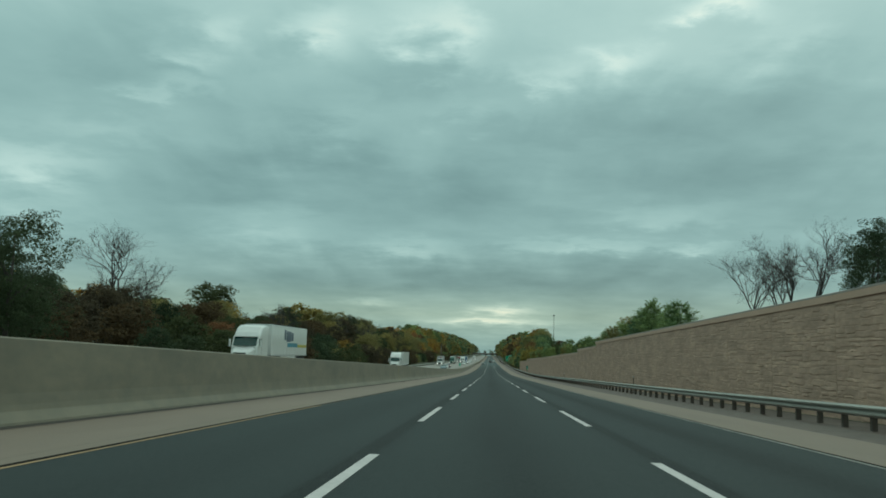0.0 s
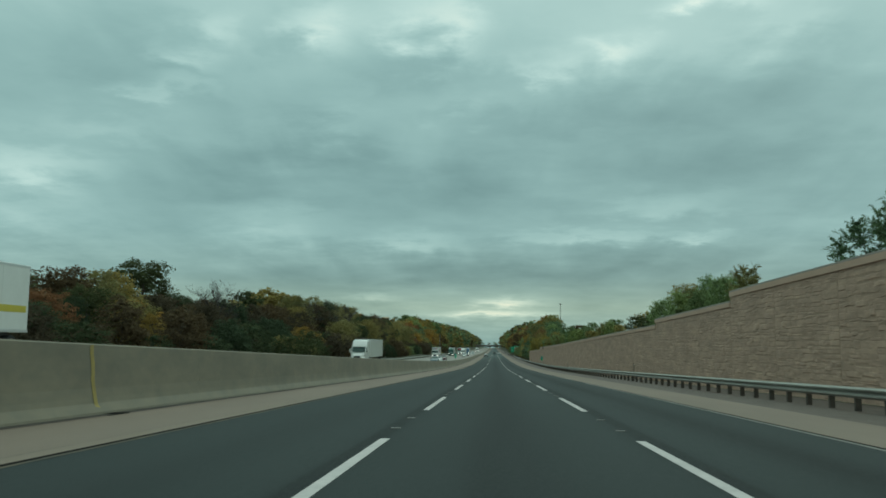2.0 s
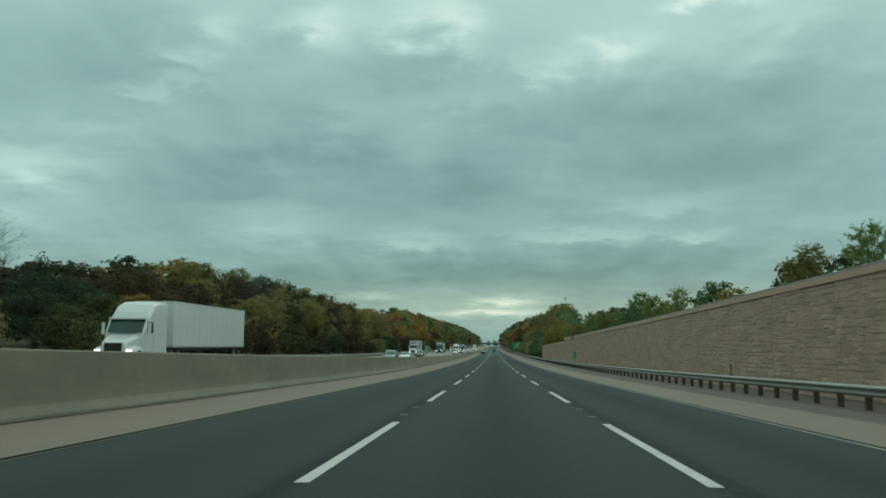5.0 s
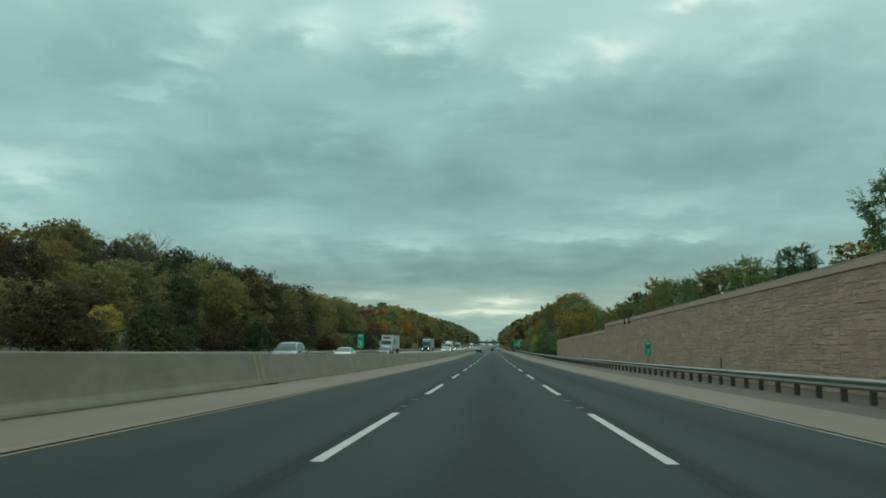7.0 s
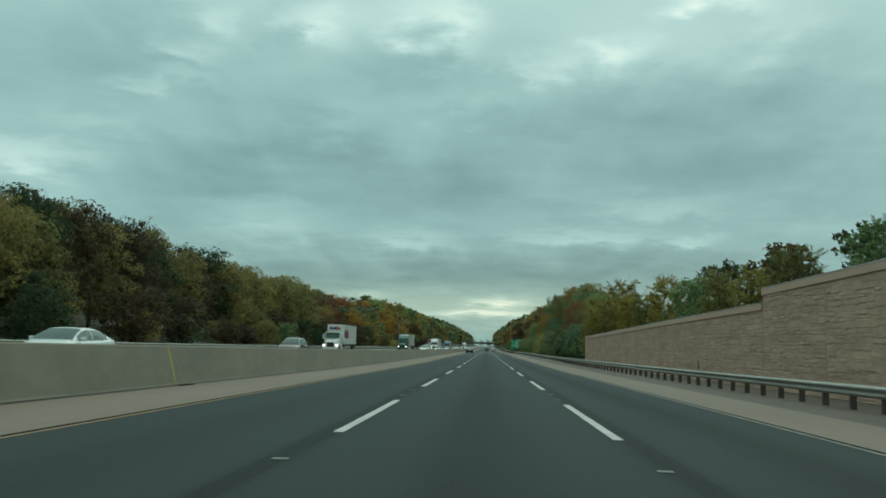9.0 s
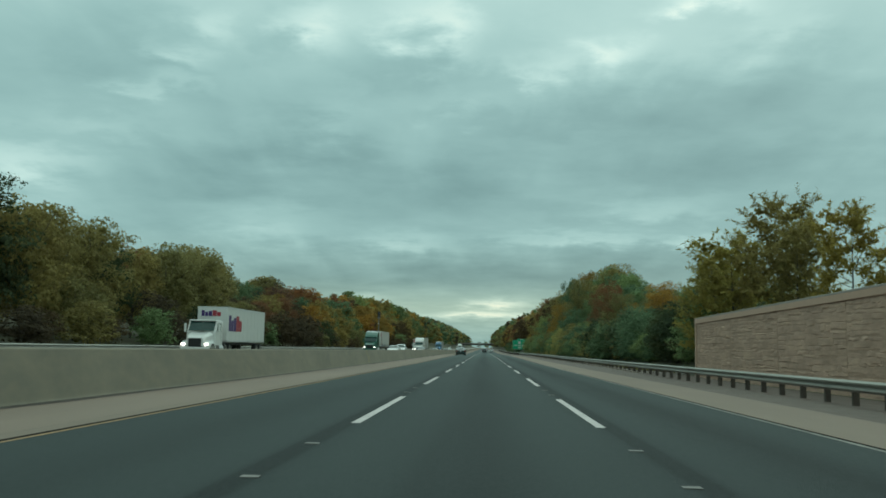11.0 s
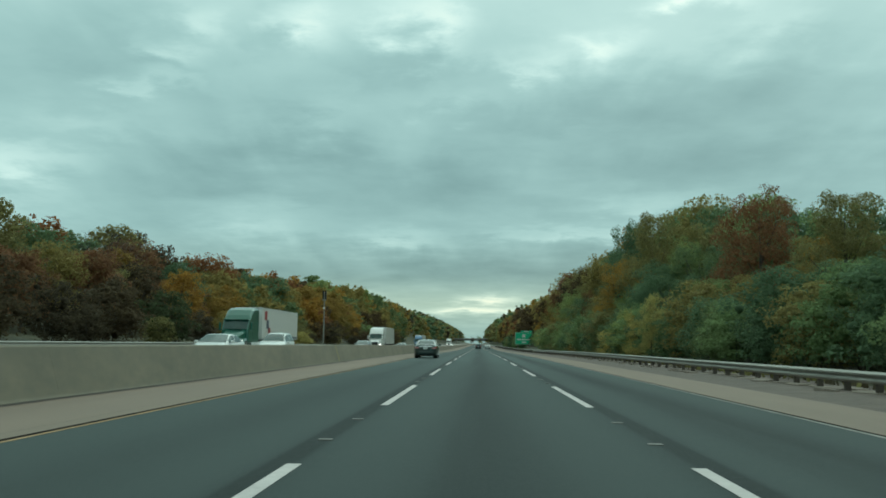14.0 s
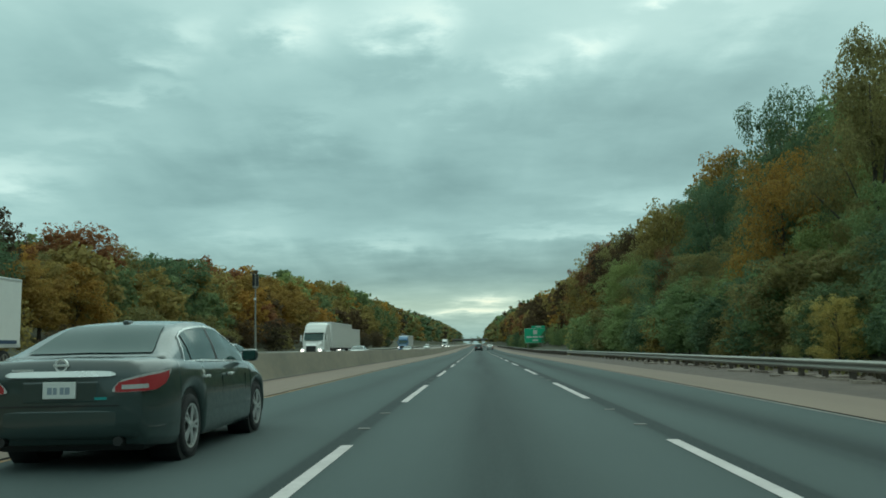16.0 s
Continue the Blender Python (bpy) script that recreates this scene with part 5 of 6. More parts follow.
def shoots(g, centres, radii, count, per, size):
    """Leafy shoots that reach out of the crown."""
    k = g.choice(len(centres), count)
    d = g.normal(size=(count, 3)) * (1, 1, 0.5)
    d[:, 2] = np.abs(d[:, 2]) + 0.55
    d /= np.linalg.norm(d, axis=1)[:, None]
    at, way = np.repeat(centres[k], per, 0), np.repeat(d, per, 0)
    u = np.tile(np.linspace(0.5, 2.5, per), count)[:, None]
    pos = at + way * np.repeat(radii[k], per, 0) * u
    side = np.cross(way, g.normal(size=(len(pos), 3)))
    side /= np.linalg.norm(side, axis=1)[:, None]
    tip = pos + (side + way * 0.5) * size * 2.2
    tip[:, 2] -= size * 0.5
    w = np.cross(side, way) * size * 0.45
    v = np.stack([pos - w, pos + w, tip], 1).reshape(-1, 3)
    return v, np.arange(len(v)).reshape(-1, 3)


def tri_mesh(name, verts, tris, material):
    me = bpy.data.meshes.new(name)
    me.vertices.add(len(verts))
    me.vertices.foreach_set("co", verts.ravel())
    me.loops.add(tris.size)
    me.loops.foreach_set("vertex_index", tris.ravel())
    me.polygons.add(len(tris))
    me.polygons.foreach_set("loop_start", 3 * np.arange(len(tris)))
    me.polygons.foreach_set("loop_total", np.full(len(tris), 3))
    me.materials.append(material)
    me.update(calc_edges=True)
    return me


TREES = {}
LABELS = {
    "dark": ("dense dark green broadleaf tree in the roadside wood", "tree"),
    "deep": ("deep green shaded broadleaf tree in the roadside wood", "tree"),
    "green": ("full green broadleaf tree at the wood's edge", "tree"),
    "olive": ("olive green tree starting to turn in autumn", "tree"),
    "amber": ("tree with orange and amber autumn leaves", "tree"),
    "russet": ("tree with russet red-brown autumn leaves", "tree"),
    "brown": ("brownish half-bare autumn tree in the wood", "tree"),
    "gold": ("tree with golden olive autumn leaves", "tree"),
    "yellow": ("bush covered in pale yellow autumn leaves", "bush"),
}


def build_tree(kind, form, variant):
    """Unit trees: about 10 m high, to be scaled. form: tree, mass (far or behind), bush, sapling."""
    g = np.random.default_rng(sum(map(ord, kind + form)) * 31 + variant)
    low, spread, count, leaves, size = {"tree": (0.8, 4.3, 34, 11000, 0.12), "back": (0.8, 4.3, 36, 6000, 0.16), "near": (0.3, 4.4, 30, 30000, 0.068), "bush": (0.0, 5.0, 26, 3600, 0.21), "shrub": (0.0, 5.0, 34, 9000, 0.15),
                                        "sapling": (0.6, 4.2, 30, 2600, 0.18)}[form]
    c, r = crown_lobes(g, 10.0, spread, low, count)
    if form == "sapling":
        r *= 0.56
        r[:, 2] *= 1.25
    if form in ("bush", "shrub"):
        r[:, 2] *= 1.15
    v, f = leaf_quads(g, c, r, leaves, size, droop=0.05)
    if form == "sapling":
        sv, sf = shoots(g, c, r, 150, 22, 0.17)
        f = np.concatenate([f, sf + len(v)])
        v = np.concatenate([v, sv])
    m = len(v)
    cv, cf = cores(g, c, r, 0.12 if form == "near" else 0.25)
    me = tri_mesh("crown", np.concatenate([v, cv]), np.concatenate([f, cf + m]), LEAVES[kind])
    name = "bush" if form in ("bush", "shrub") or kind == "yellow" else "tree"
    t = new(name)
    t.empty_display_size = 0.3
    cr = new("crown", me)
    cr.parent = t
    part("trunk", limb_mesh(g, 10.0, low, c, 0.09 if form in ("bush", "shrub", "sapling") else 0.2), BARK, t, smooth=True)
    return t


BACKGROUND = []


def background(kind, x, y, top, width):
    """A tree of the wood's depth, joined with the others into one mesh."""
    g = np.random.default_rng(int(abs(x) * 131 + y * 17))
    c, r = crown_lobes(g, 10.0, 4.3, 0.4, 20)
    v, f = leaf_quads(g, c, r, 1500, 0.32)
    cv, cf = cores(g, c, r, 0.34)
    sc, off = np.array((width, width, top / 10.0)), np.array((x, y, ground_z(x, y)))
    BACKGROUND.append((kind, v * sc + off, f, cv * sc + off, cf))


def joined(name, label, category, items):
    kinds = sorted(LEAVES)
    vs, li, ls, lt, mi, base, at = [], [], [], [], [], 0, 0
    for kind, v, f, cv, cf in items:
        for a, b in ((v, f), (cv, cf)):
            vs.append(a)
            li.append((b + base).ravel())
            k = b.shape[1]
            ls.append(at + k * np.arange(len(b)))
            lt.append(np.full(len(b), k))
            mi.append(np.full(len(b), kinds.index(kind)))
            base += len(a)
            at += b.size
    vs, li, ls, lt, mi = (np.concatenate(q) for q in (vs, li, ls, lt, mi))
    me = bpy.data.meshes.new(name)
    me.vertices.add(len(vs))
    me.vertices.foreach_set("co", vs.ravel())
    me.loops.add(len(li))
    me.loops.foreach_set("vertex_index", li)
    me.polygons.add(len(ls))
    me.polygons.foreach_set("loop_start", ls)
    me.polygons.foreach_set("loop_total", lt)
    for k in kinds:
        me.materials.append(LEAVES[k])
    me.polygons.foreach_set("material_index", mi)
    me.update(calc_edges=True)
    me.validate()
    return tagged(new(name, me), label, category, "", "stuff")


def place_tree(kind, form, variant, x, y, top, width, spin, label=None, cat=None, group=""):
    """top: crown height over the ground at (x, y)."""
    key = (kind, form, variant)
    width *= math.sqrt(max(top, 5.0) / 10.0) if form in ("tree", "mass", "near", "back") else 1.0
    if form in ("bush", "shrub", "sapling"):
        width = max(0.6 * width, top / 10.0 * (1.0 if form == "sapling" else 1.15))
    if form == "mass":
        return background(kind, x, y, top, width)
    s = Vector((width, width, top / 10.0))
    z = ground_z(x, y)
    m = pose(x, y, z - 0.05, 0, 0, spin)
    if key not in TREES:
        t = build_tree(kind, form, variant)
        t.matrix_basis = m @ Matrix.Diagonal((*s, 1))
        TREES[key] = (t, s)
    else:
        t0, s0 = TREES[key]
        t = copy_thing(t0, m @ Matrix.Diagonal((s.x / s0.x, s.y / s0.y, s.z / s0.z, 1)))
    lb, ct = LABELS[kind]
    if form in ("bush", "shrub") and kind != "yellow":
        lb, ct = {"dark": "low dark green shrub", "deep": "low deep green shrub", "green": "low green shrub", "olive": "low olive green shrub"}.get(kind, "low autumn-brown shrub") + " along the edge of the wood", "bush"
    return tagged(t, label or lb, cat or ct, group)


pick = random.Random(21)


def mix_left(y):
    if y < 130:
        return pick.choices(("brown", "russet", "olive", "deep"), (5, 0.2, 0.6, 6))[0]
    if y < 290:
        return pick.choices(("brown", "deep", "olive", "amber", "russet"), (6, 5, 2.4, 0.5, 0.8))[0]
    if y < 440:
        return pick.choices(("olive", "brown", "deep", "amber"), (7, 2.4, 2.4, 0.4))[0]
    if y < 640:
        return pick.choices(("russet", "amber", "olive", "brown", "dark"), (2.0, 2.4, 4.4, 1.8, 1.5))[0]
    if y < 730:
        return pick.choices(("amber", "olive", "russet", "brown"), (3, 3, 2, 2))[0]
    return pick.choices(("olive", "dark", "green", "brown", "amber"), (5, 3, 3, 3, 0.7))[0]


def mix_right(y):
    if y < 428:
        return pick.choices(("deep", "dark", "olive", "russet", "brown"), (6, 2.5, 2, 0.7, 1.5))[0]
    if y < 590:
        return pick.choices(("dark", "olive", "green", "russet", "amber"), (4.0, 3.0, 4.0, 0.15, 0.8))[0]
    return pick.choices(("amber", "russet", "olive", "brown", "dark"), (1.2, 2, 4, 3, 1))[0]


def over_ground(x, y, top_over_road):
    return max(3.0, top_over_road + road_z(y) - ground_z(x, y))


WL, WR = "roadside wood on the far side", "wood beside the guardrail"
# far side: the skyline row, a row before it, and low growth along the rail
y = 62.0
while y < 1000:
    H = steps(y, LEFT_H)
    x = pick.uniform(-64, -56)
    place_tree(mix_left(y), "mass" if y > 640 else "back", pick.randint(0, 1), x, y, over_ground(x, y, H * (-x / 60) * pick.uniform(0.80, 1.0)), pick.uniform(0.85, 1.15), pick.uniform(0, 360), group=WL)
    y += pick.uniform(7.0, 9.5) * (1 if y < 640 else 1.3)
y = 58.0
while y < 900:
    H = steps(y, LEFT_H)
    tall = 290 < y < 466
    x = pick.uniform(-45, -40) if tall else pick.uniform(-50, -42)
    place_tree("olive" if 424 < y < 452 else mix_left(y), "mass" if y > 560 else "tree", pick.randint(0, 1), x, y, over_ground(x, y, H * (-x / 60) * (pick.uniform(0.98, 1.12) if 424 < y < 452 else pick.uniform(0.62, 0.8) if 452 < y < 486 else pick.uniform(0.82, 1.0) if tall else pick.uniform(0.66, 0.9))), pick.uniform(0.85, 1.2), pick.uniform(0, 360), group=WL)
    y += pick.uniform(6.0, 8.5) * (1 if y < 640 else 1.6)
y = 55.0
while y < 800:
    x = pick.uniform(-38.5, -32.5)
    k = pick.choices(("olive", "green", "deep", "brown", "yellow"), (1.0, 0.1, 5, 5, 0.1) if 130 < y < 330 else (3, 0.5, 2.5, 7, 0.2) if y > 130 else (0.15, 0, 6, 4, 0))[0]
    place_tree(k, "bush", 0, x, y, pick.uniform(2.6, 6.4), pick.uniform(0.62, 0.95), pick.uniform(0, 360), group=WL)
    y += pick.uniform(4.2, 7.0) * (1 if y < 500 else 1.8)
y = 60.0
while y < 1000:
    H = steps(y, LEFT_H)
    x = pick.uniform(-86, -74)
    place_tree(mix_left(y), "mass", pick.randint(0, 1), x, y, over_ground(x, y, H * (-x / 60) * pick.uniform(0.68, 0.86)), pick.uniform(1.3, 1.8), pick.uniform(0, 360), group=WL)
    y += pick.uniform(10, 14)
# trees that stand out
for k, x, y, top, w in (("deep", -91, 267, 26.5, 1.75), ("amber", -42.5, 237.5, 8.2, 1.0), ("amber", -40.5, 243, 7.0, 0.9), ("amber", -47, 158, 8.8, 1.1), ("amber", -41, 150, 6.6, 0.8),
                        ("amber", -47, 655, 17.5, 1.5), ("amber", -45, 668, 17.0, 1.4), ("amber", -48, 640, 17.0, 1.4), ("dark", -50, 605, 17.5, 1.3),
                        ("russet", -58, 585, 20.5, 1.4), ("amber", -46, 560, 11.5, 1.0), ("yellow", -36.5, 277, 5.6, 0.6), ("amber", -50, 690, 17.5, 1.5), ("russet", -52, 530, 16.5, 1.2)):
    place_tree(k, "tree", 1, x, y, over_ground(x, y, top), w, pick.uniform(0, 360), group=WL)
for x, y, top, w in ((-33.0, 45.5, 11.4, 0.95), (-36.0, 38.0, 11.4, 0.95), (-37.5, 50.0, 10.6, 0.9)):
    place_tree("deep", "near", 1, x, y, over_ground(x, y, top), w, pick.uniform(0, 360), "dense dark green tree beside the opposite carriageway", "tree", WL)
# wood beyond the end of the stone wall: low trees in front, taller ones stepping back
y = 380.0
while y < 1000:
    H = steps(y, RIGHT_H)
    x = pick.uniform(17.0, 19.5) + (4.5 if 575 < y < 705 else 0.0)
    place_tree(mix_right(y), "mass" if y > 660 else "near" if y < 590 else "tree", pick.randint(0, 1), x, y, over_ground(x, y, H * (x / 17.5) * (pick.uniform(0.38, 0.62) if 428 < y < 590 else pick.uniform(0.62, 0.86))), pick.uniform(0.72, 1.05), pick.uniform(0, 360), group=WR)
    y += pick.uniform(5.0, 7.2) * (1 if y < 660 else 1.7)
y = 384.0
while y < 620:
    H = steps(y, RIGHT_H)
    x = pick.uniform(22.5, 26.5)
    place_tree(mix_right(y), "near" if y < 560 else "tree", pick.randint(0, 1), x, y, over_ground(x, y, H * (x / 17.5) * pick.uniform(0.54, 0.76)), pick.uniform(0.65, 0.9), pick.uniform(0, 360), group=WR)
    y += pick.uniform(6.5, 10.0)
y = 374.0
while y < 1000:
    H = steps(y, RIGHT_H)
    x = pick.uniform(28, 34)
    place_tree(mix_right(y), "tree" if 430 < y < 570 else "mass", pick.randint(0, 1), x, y, over_ground(x, y, H * (x / 17.5) * pick.uniform(0.58, 0.76)), pick.uniform(0.9, 1.2), pick.uniform(0, 360), group=WR)
    y += pick.uniform(6, 8.5) * (1 if y < 660 else 1.6)
y = 372.0
while y < 860:
    x = pick.uniform(14.3, 15.8) + (4.0 if 590 < y < 700 else 0.0)
    k = pick.choices(("deep", "dark", "olive", "yellow", "brown", "green"), (6, 3, 0.5, 0.0, 0.6, 1) if y < 425 else (0.3, 6, 1.5, 0.2, 0.3, 4))[0]
    place_tree(k, "shrub" if y < 560 else "bush", 0, x, y, pick.uniform(2.6, 5.6), pick.uniform(0.38, 0.62), pick.uniform(0, 360), group=WR)
    y += pick.uniform(2.6, 4.6) * (1 if y < 600 else 2.0)
for k, x, y, top, w in (("yellow", 13.4, 472.5, 5.4, 0.36), ("yellow", 13.2, 476.5, 3.4, 0.36), ("yellow", 13.4, 480.5, 4.2, 0.3), ("yellow", 13.7, 497.0, 2.7, 0.36), ("yellow", 13.9, 500.5, 2.4, 0.36), ("dark", 19.4, 497, 10.5, 0.8), ("green", 19.0, 503, 8.5, 0.7), ("yellow", 14.0, 488, 4.8, 0.3),
                        ("dark", 20.5, 521, 18.6, 0.66), ("russet", 22.5, 474, 14.2, 0.75), ("olive", 20.5, 508, 17.6, 0.7), ("amber", 17.4, 513, 12.0, 0.7), ("russet", 17.6, 545, 10.4, 0.4), ("olive", 22, 457, 10.9, 0.75), ("amber", 20.5, 416, 9.4, 0.7), ("brown", 24, 405, 10.2, 0.6), ("amber", 18.5, 590, 9.0, 0.8)):
    place_tree(k, "near", 0, x, y, over_ground(x, y, top), w, pick.uniform(0, 360), group=WR)
# a stand of trees well behind the wall
for k, x, y, top, w in (("green", 31, 198, 13.5, 0.9), ("olive", 34, 203, 15.2, 0.9), ("green", 37.5, 200, 16.4, 0.9), ("olive", 36, 208, 14.5, 0.9), ("green", 40, 195, 16.0, 0.9), ("dark", 33, 190, 13.2, 0.8)):
    place_tree(k, "tree", 1, x, y, over_ground(x, y, top), w, pick.uniform(0, 360), "green leafy tree standing well behind the stone wall", "tree", WR)
for x, y, top in ((21.5, 39, 10.6), (23.0, 43, 10.2)):
    place_tree("deep", "near", 0, x, y, over_ground(x, y, top), 0.62, pick.uniform(0, 360), "dense dark green tree close behind the stone wall", "tree", WR)
# green growth along the top of the wall
for y, top, w, k in ((64, 7.6, 0.5, "green"), (70, 8.0, 0.5, "green"), (77.5, 9.5, 0.55, "green"), (83, 8.5, 0.5, "dark"), (89, 7.5, 0.5, "dark"), (104, 4.5, 0.3, "olive"),
                     (111, 4.9, 0.32, "green"), (131, 7.9, 0.45, "green"), (137, 5.8, 0.35, "green"), (176, 5.7, 0.35, "green"), (184, 5.8, 0.4, "olive"), (212, 5.7, 0.35, "green"), (222, 6.2, 0.4, "green"),
                     (231, 8.9, 0.5, "green"), (246, 6.6, 0.45, "dark"), (252, 7.4, 0.5, "green"), (259, 7.2, 0.45, "olive"),
                     (266, 5.6, 0.4, "green"), (274, 8.3, 0.55, "green"), (283, 8.9, 0.55, "olive"), (293, 7.4, 0.45, "green"), (301, 7.6, 0.5, "olive"), (309, 7.0, 0.45, "gold"), (317, 7.6, 0.5, "olive"), (326, 7.6, 0.5, "green"),
                     (335, 8.6, 0.55, "gold"), (344, 8.0, 0.5, "olive"), (352, 8.4, 0.55, "gold"), (360, 8.4, 0.55, "olive"), (364, 10.4, 0.7, "olive"), (368.5, 9.6, 0.65, "gold"), (373, 8.4, 0.5, "gold")):
    x = pick.uniform(15.2, 17.0)
    place_tree(k, "sapling", pick.randint(0, 1), x, y, over_ground(x, y, top * x / 17), w * 1.35, pick.uniform(0, 360), "leafy young tree growing behind the top of the stone wall", "tree", "growth behind the wall")
y = 180.0
while y < 372:
    x = pick.uniform(22, 30)
    place_tree(pick.choice(("deep", "brown", "olive", "dark", "deep")), "mass", pick.randint(0, 1), x, y, over_ground(x, y, steps(y, [(180, 8.6), (300, 10.4), (372, 12)]) * x / 24 * pick.uniform(0.8, 1.0)), pick.uniform(0.7, 1.0), pick.uniform(0, 360), group=WR)
    y += pick.uniform(7, 11)


# bare trees
def bare_tree(seed, x, y, height, label, reach=6, upright=1.5):
    rr = random.Random(seed)
    t = thing("bare_tree", label, "tree", "bare trees", m=pose(x, y, ground_z(x, y) - 0.1, 0, 0, rr.uniform(0, 360)))
    bm = bmesh.new()

    def grow(p, d, ln, th, depth):
        q = p + d * ln
        mid = p.lerp(q, 0.5) + Vector((rr.uniform(-1, 1), rr.uniform(-1, 1), rr.uniform(-0.3, 0.5))) * ln * 0.06
        if depth < 5:
            tube(bm, [p, mid, q], [th, th * 0.82, th * 0.62], 6 if depth < 2 else 3)
        else:
            tube(bm, [p, q], [th, th * 0.62], 3)
        if depth >= reach or th < 0.003:
            return
        n = rr.choice((2, 3, 3)) if depth < 6 else 2
        if depth == 0:
            n = 4
        for _ in range(n):
            a = Vector((rr.gauss(0, 1), rr.gauss(0, 1), rr.gauss(0.25, 0.6)))
            nd = (d * (upright if depth < 2 else 1.0) + a.normalized() * rr.uniform(0.55, 1.0)).normalized()
            grow(q if rr.random() < 0.75 else mid, nd, ln * rr.uniform(0.60, 0.86), th * 0.60, depth + 1)
    grow(Vector((0, 0, 0)), Vector((0.03, 0.02, 1)).normalized(), height * 0.22, height * 0.0125, 0)
    ob = part("bare_crown", bm, TWIG, t)
    top = max(v.co.z for v in ob.data.vertices)
    k = height / top
    ob.matrix_basis = Matrix.Diagonal((k, k, k, 1))
    return t


for sd, x, y, top, lb in ((1, -68, 141, 26.4, "leafless grey tree standing above the wood"), (2, -67, 150, 19.5, "leafless grey tree standing above the wood"), (3, 28, 84.0, 15.4, "bare grey tree behind the stone wall"),
                          (4, 28, 72.0, 15.6, "bare grey tree behind the stone wall"), (5, 28.5, 78, 14.0, "bare grey tree behind the stone wall"), (6, -60, 228, 18.2, "thin bare tree among the autumn wood"),
                          (7, -44, 303, 16.5, "thin bare tree among the autumn wood"), (8, -43, 372, 15.0, "thin bare tree among the autumn wood"), (9, -60, 360, 21.5, "thin bare tree among the autumn wood"),
                          (10, -50, 520, 17.5, "thin bare tree among the autumn wood"), (11, 27, 424, 11.0, "thin bare tree behind the wood's edge"), (12, -60, 238, 17.2, "thin bare tree among the autumn wood"),
                          (13, -60, 322, 19.5, "thin bare tree among the autumn wood"), (14, 28, 66, 15.4, "bare grey tree behind the stone wall")):
    bare_tree(sd, x, y, over_ground(x, y, top), lb, 8 if sd in (1, 3, 4, 5, 14) else 7, 0.8 if sd == 1 else 1.5)


# woods that close the distance on both sides
def far_woods():
    g = np.random.default_rng(5)
    kinds = ["olive", "dark", "green", "brown", "amber"]
    spots = []
    for y in np.arange(1000, 2500, 13.0):
        H = steps(y, LEFT_H)
        for x0, f in ((-42, 0.72), (-62, 1.0), (-85, 1.2)):
            x = x0 + g.uniform(-5, 5)
            spots.append((x, y + g.uniform(-5, 5), road_z(y) + H * f * (x / x0) * g.uniform(0.85, 1.0)))
        H = steps(y, RIGHT_H)
        for x0, f in ((19, 1.0), (30, 1.35), (45, 1.7)):
            x = x0 + g.uniform(-3, 3)
            spots.append((x, y + g.uniform(-5, 5), road_z(y) + H * f * g.uniform(0.85, 1.0)))
    for x in np.arange(-420, 420, 16.0):
        spots.append((x + g.uniform(-6, 6), 2560 + g.uniform(-20, 20), -5.6 + g.uniform(14, 22)))
    items = []
    for x, y, top in spots:
        zg = ground_z(x, y)
        h = max(5.0, top - zg)
        c, r = crown_lobes(g, h, 6.0, 0.6, 10)
        v, f = leaf_quads(g, c, r, 150, 0.95)
        cv, cf = cores(g, c, r, 0.75)
        off = np.array((x, y, zg))
        items.append((str(g.choice(kinds, p=(0.36, 0.2, 0.16, 0.2, 0.08))), v + off, f, cv + off, cf))
    joined("far_woods", "distant autumn woods closing both sides of the highway", "woods", items)


far_woods()
joined("background_woods", "autumn trees in the depth of the roadside woods", "woods", BACKGROUND)


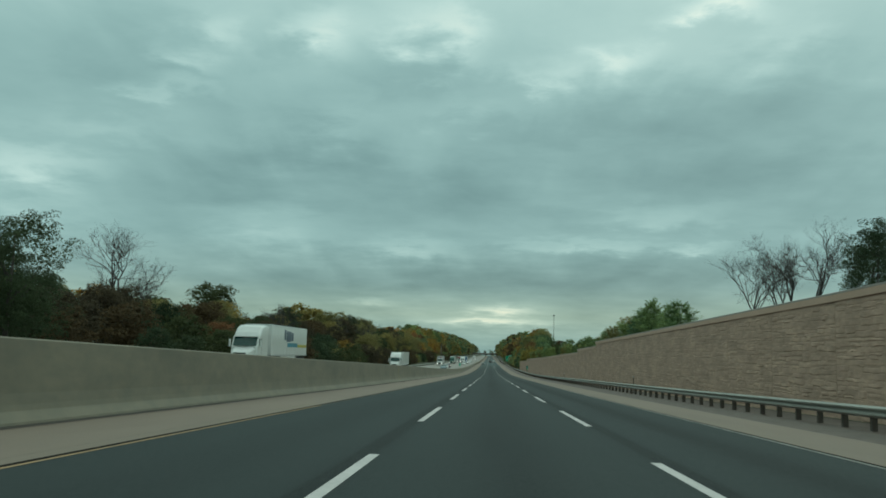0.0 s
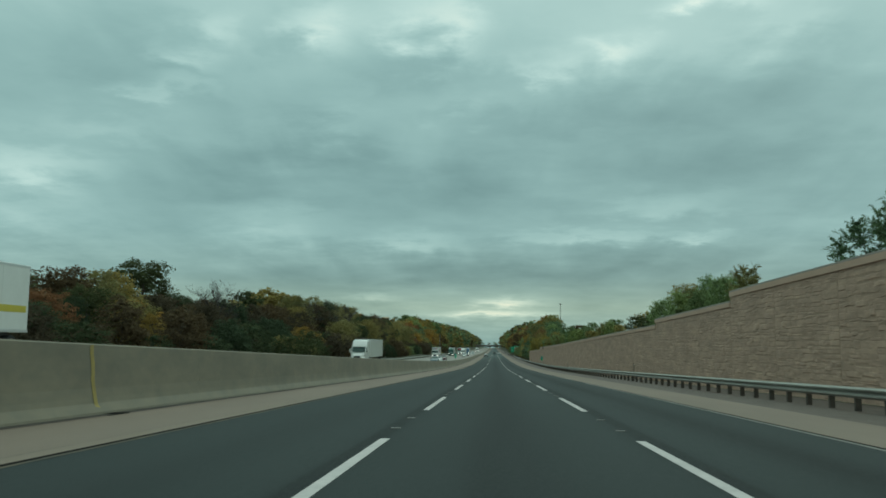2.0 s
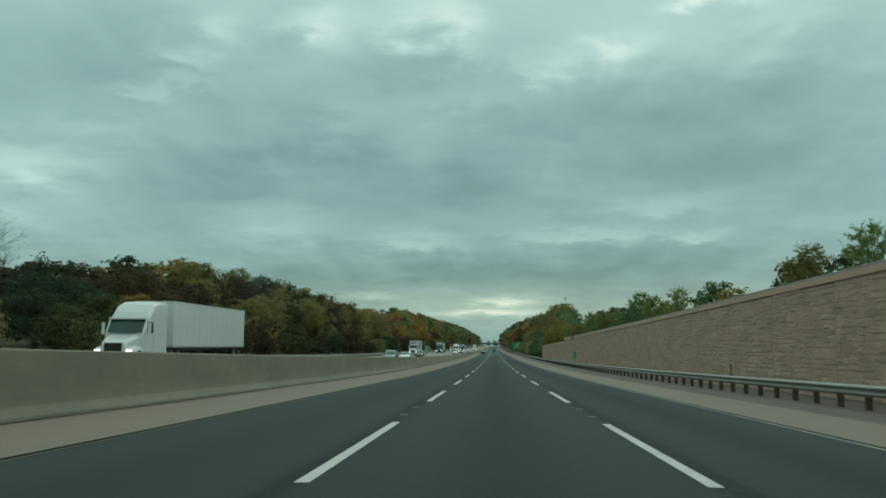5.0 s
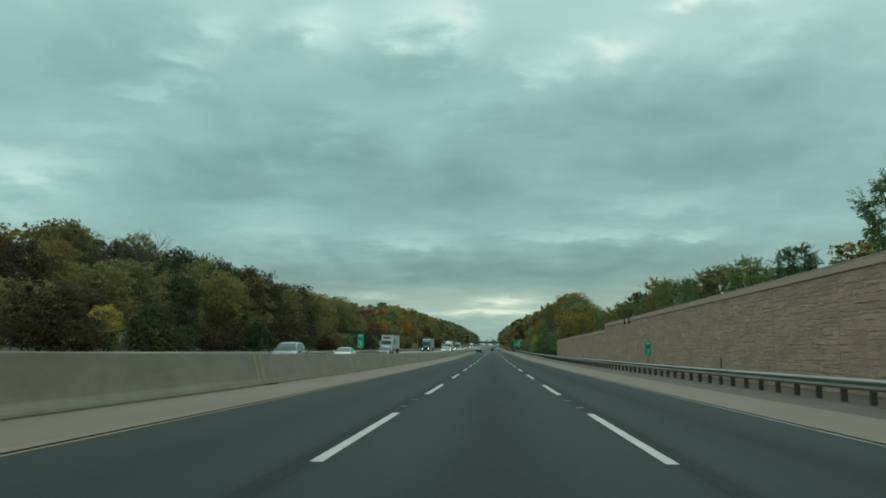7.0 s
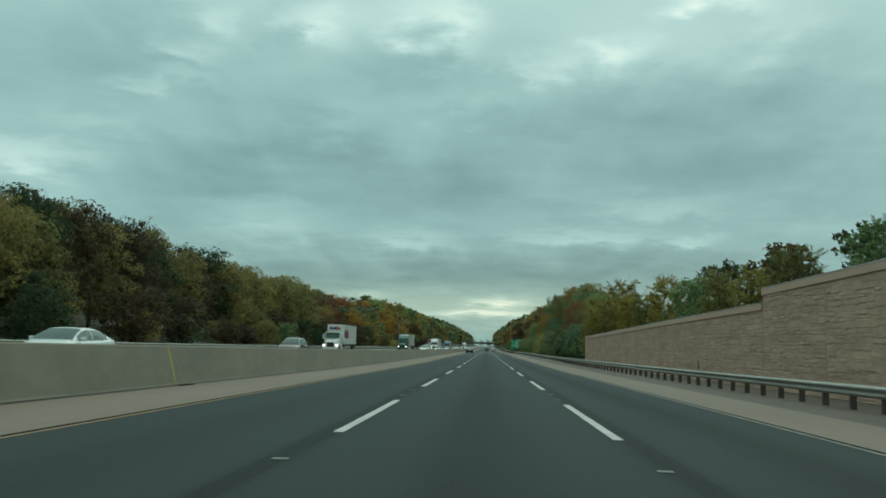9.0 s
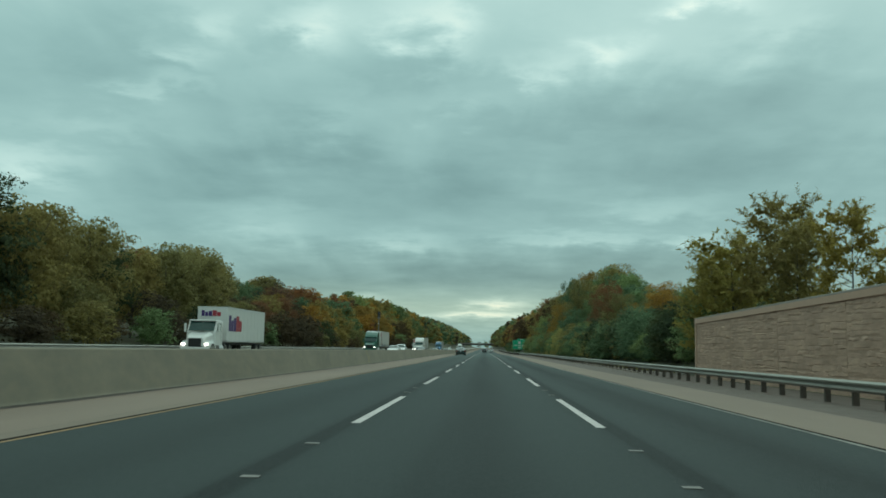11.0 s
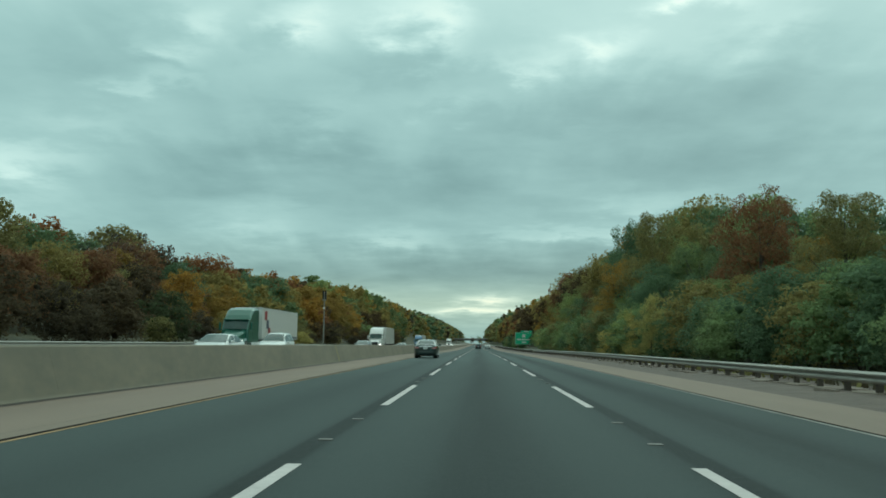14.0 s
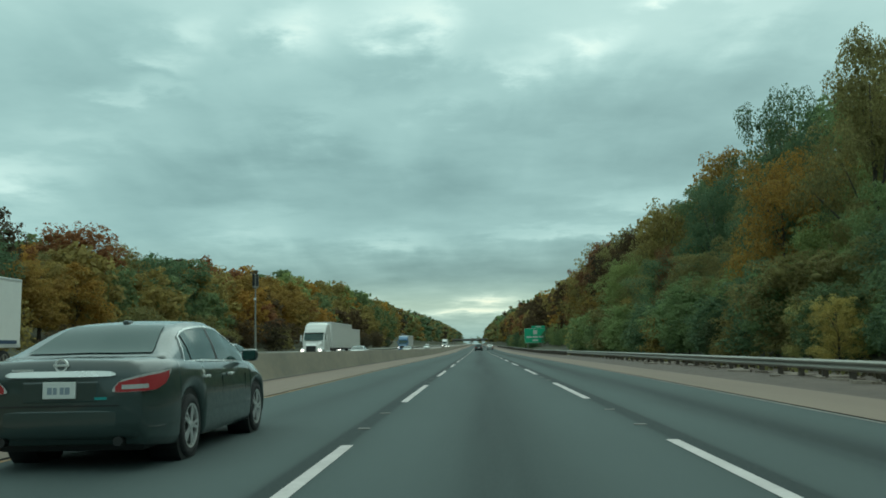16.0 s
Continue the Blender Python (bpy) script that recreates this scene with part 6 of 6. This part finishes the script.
# weeds and leaf tufts under the guardrail, where the wall has ended
def verge_weeds():
    g = np.random.default_rng(11)
    n = 2200
    y = g.uniform(372, 700, n)
    x = 10.9 + 2.0 * g.random(n) ** 1.2
    z = np.array([road_z(b) + side_fall(min(a, 12.6)) - 0.03 + verge_lift(a, b) for a, b in zip(x, y)])
    h = g.uniform(0.10, 0.45, n) * (0.5 + 0.5 * (x - 10.9) / 2.0 + 0.3 * (y > 372))
    a = g.uniform(0, 2 * np.pi, n)
    u = np.stack([np.cos(a), np.sin(a), 0 * a], 1) * (0.05 + 0.10 * g.random(n))[:, None]
    p = np.stack([x, y, z], 1)
    tip = p + np.stack([g.normal(0, 0.12, n), g.normal(0, 0.12, n), h], 1)
    v = np.stack([p - u, p + u, tip + u * 0.6, tip - u * 0.6], 1).reshape(-1, 3)
    me = quads_mesh("verge_weeds", v, np.arange(4 * n).reshape(n, 4), [LEAVES["olive"], LEAVES["brown"], LEAVES["brown"]], g.choice(3, n).tolist())
    tagged(new("verge_weeds", me), "ragged weeds and dry grass along the gravel verge", "weeds", "", "stuff")


verge_weeds()


# broken pale slabs lying along the gravel under the guardrail, past the wall's end
def verge_rubble():
    rr = random.Random(17)
    bm = bmesh.new()
    y = 369.0
    while y < 520:
        x = rr.uniform(9.0, 10.9)
        n, rad, th, turn = rr.randint(5, 7), rr.uniform(0.18, 0.62), rr.uniform(0.03, 0.09), rr.uniform(0, 6.28)
        z = road_z(y) + side_fall(x) - 0.03 + verge_lift(x, y)
        tilt = rr.uniform(-0.06, 0.06)
        pts = []
        for k in range(n):
            a, q = turn + 6.283 * k / n, rad * rr.uniform(0.7, 1.15)
            pts.append((x + 0.7 * q * math.cos(a), y + 1.5 * q * math.sin(a), tilt * q * math.cos(a)))
        low = [bm.verts.new((px, py, z - 0.05)) for px, py, _ in pts]
        high = [bm.verts.new((x + (px - x) * 0.93, y + (py - y) * 0.93, z + th + dz)) for px, py, dz in pts]
        bm.faces.new(high)
        for k in range(n):
            bm.faces.new((low[k], low[(k + 1) % n], high[(k + 1) % n], high[k]))
        y += rr.uniform(0.25, 1.1)
    ob = new("verge_rubble", mesh_of("verge_rubble", bm, RUBBLE))
    tagged(ob, "broken pale concrete slabs lying along the gravel verge", "rubble", "", "stuff")


verge_rubble()
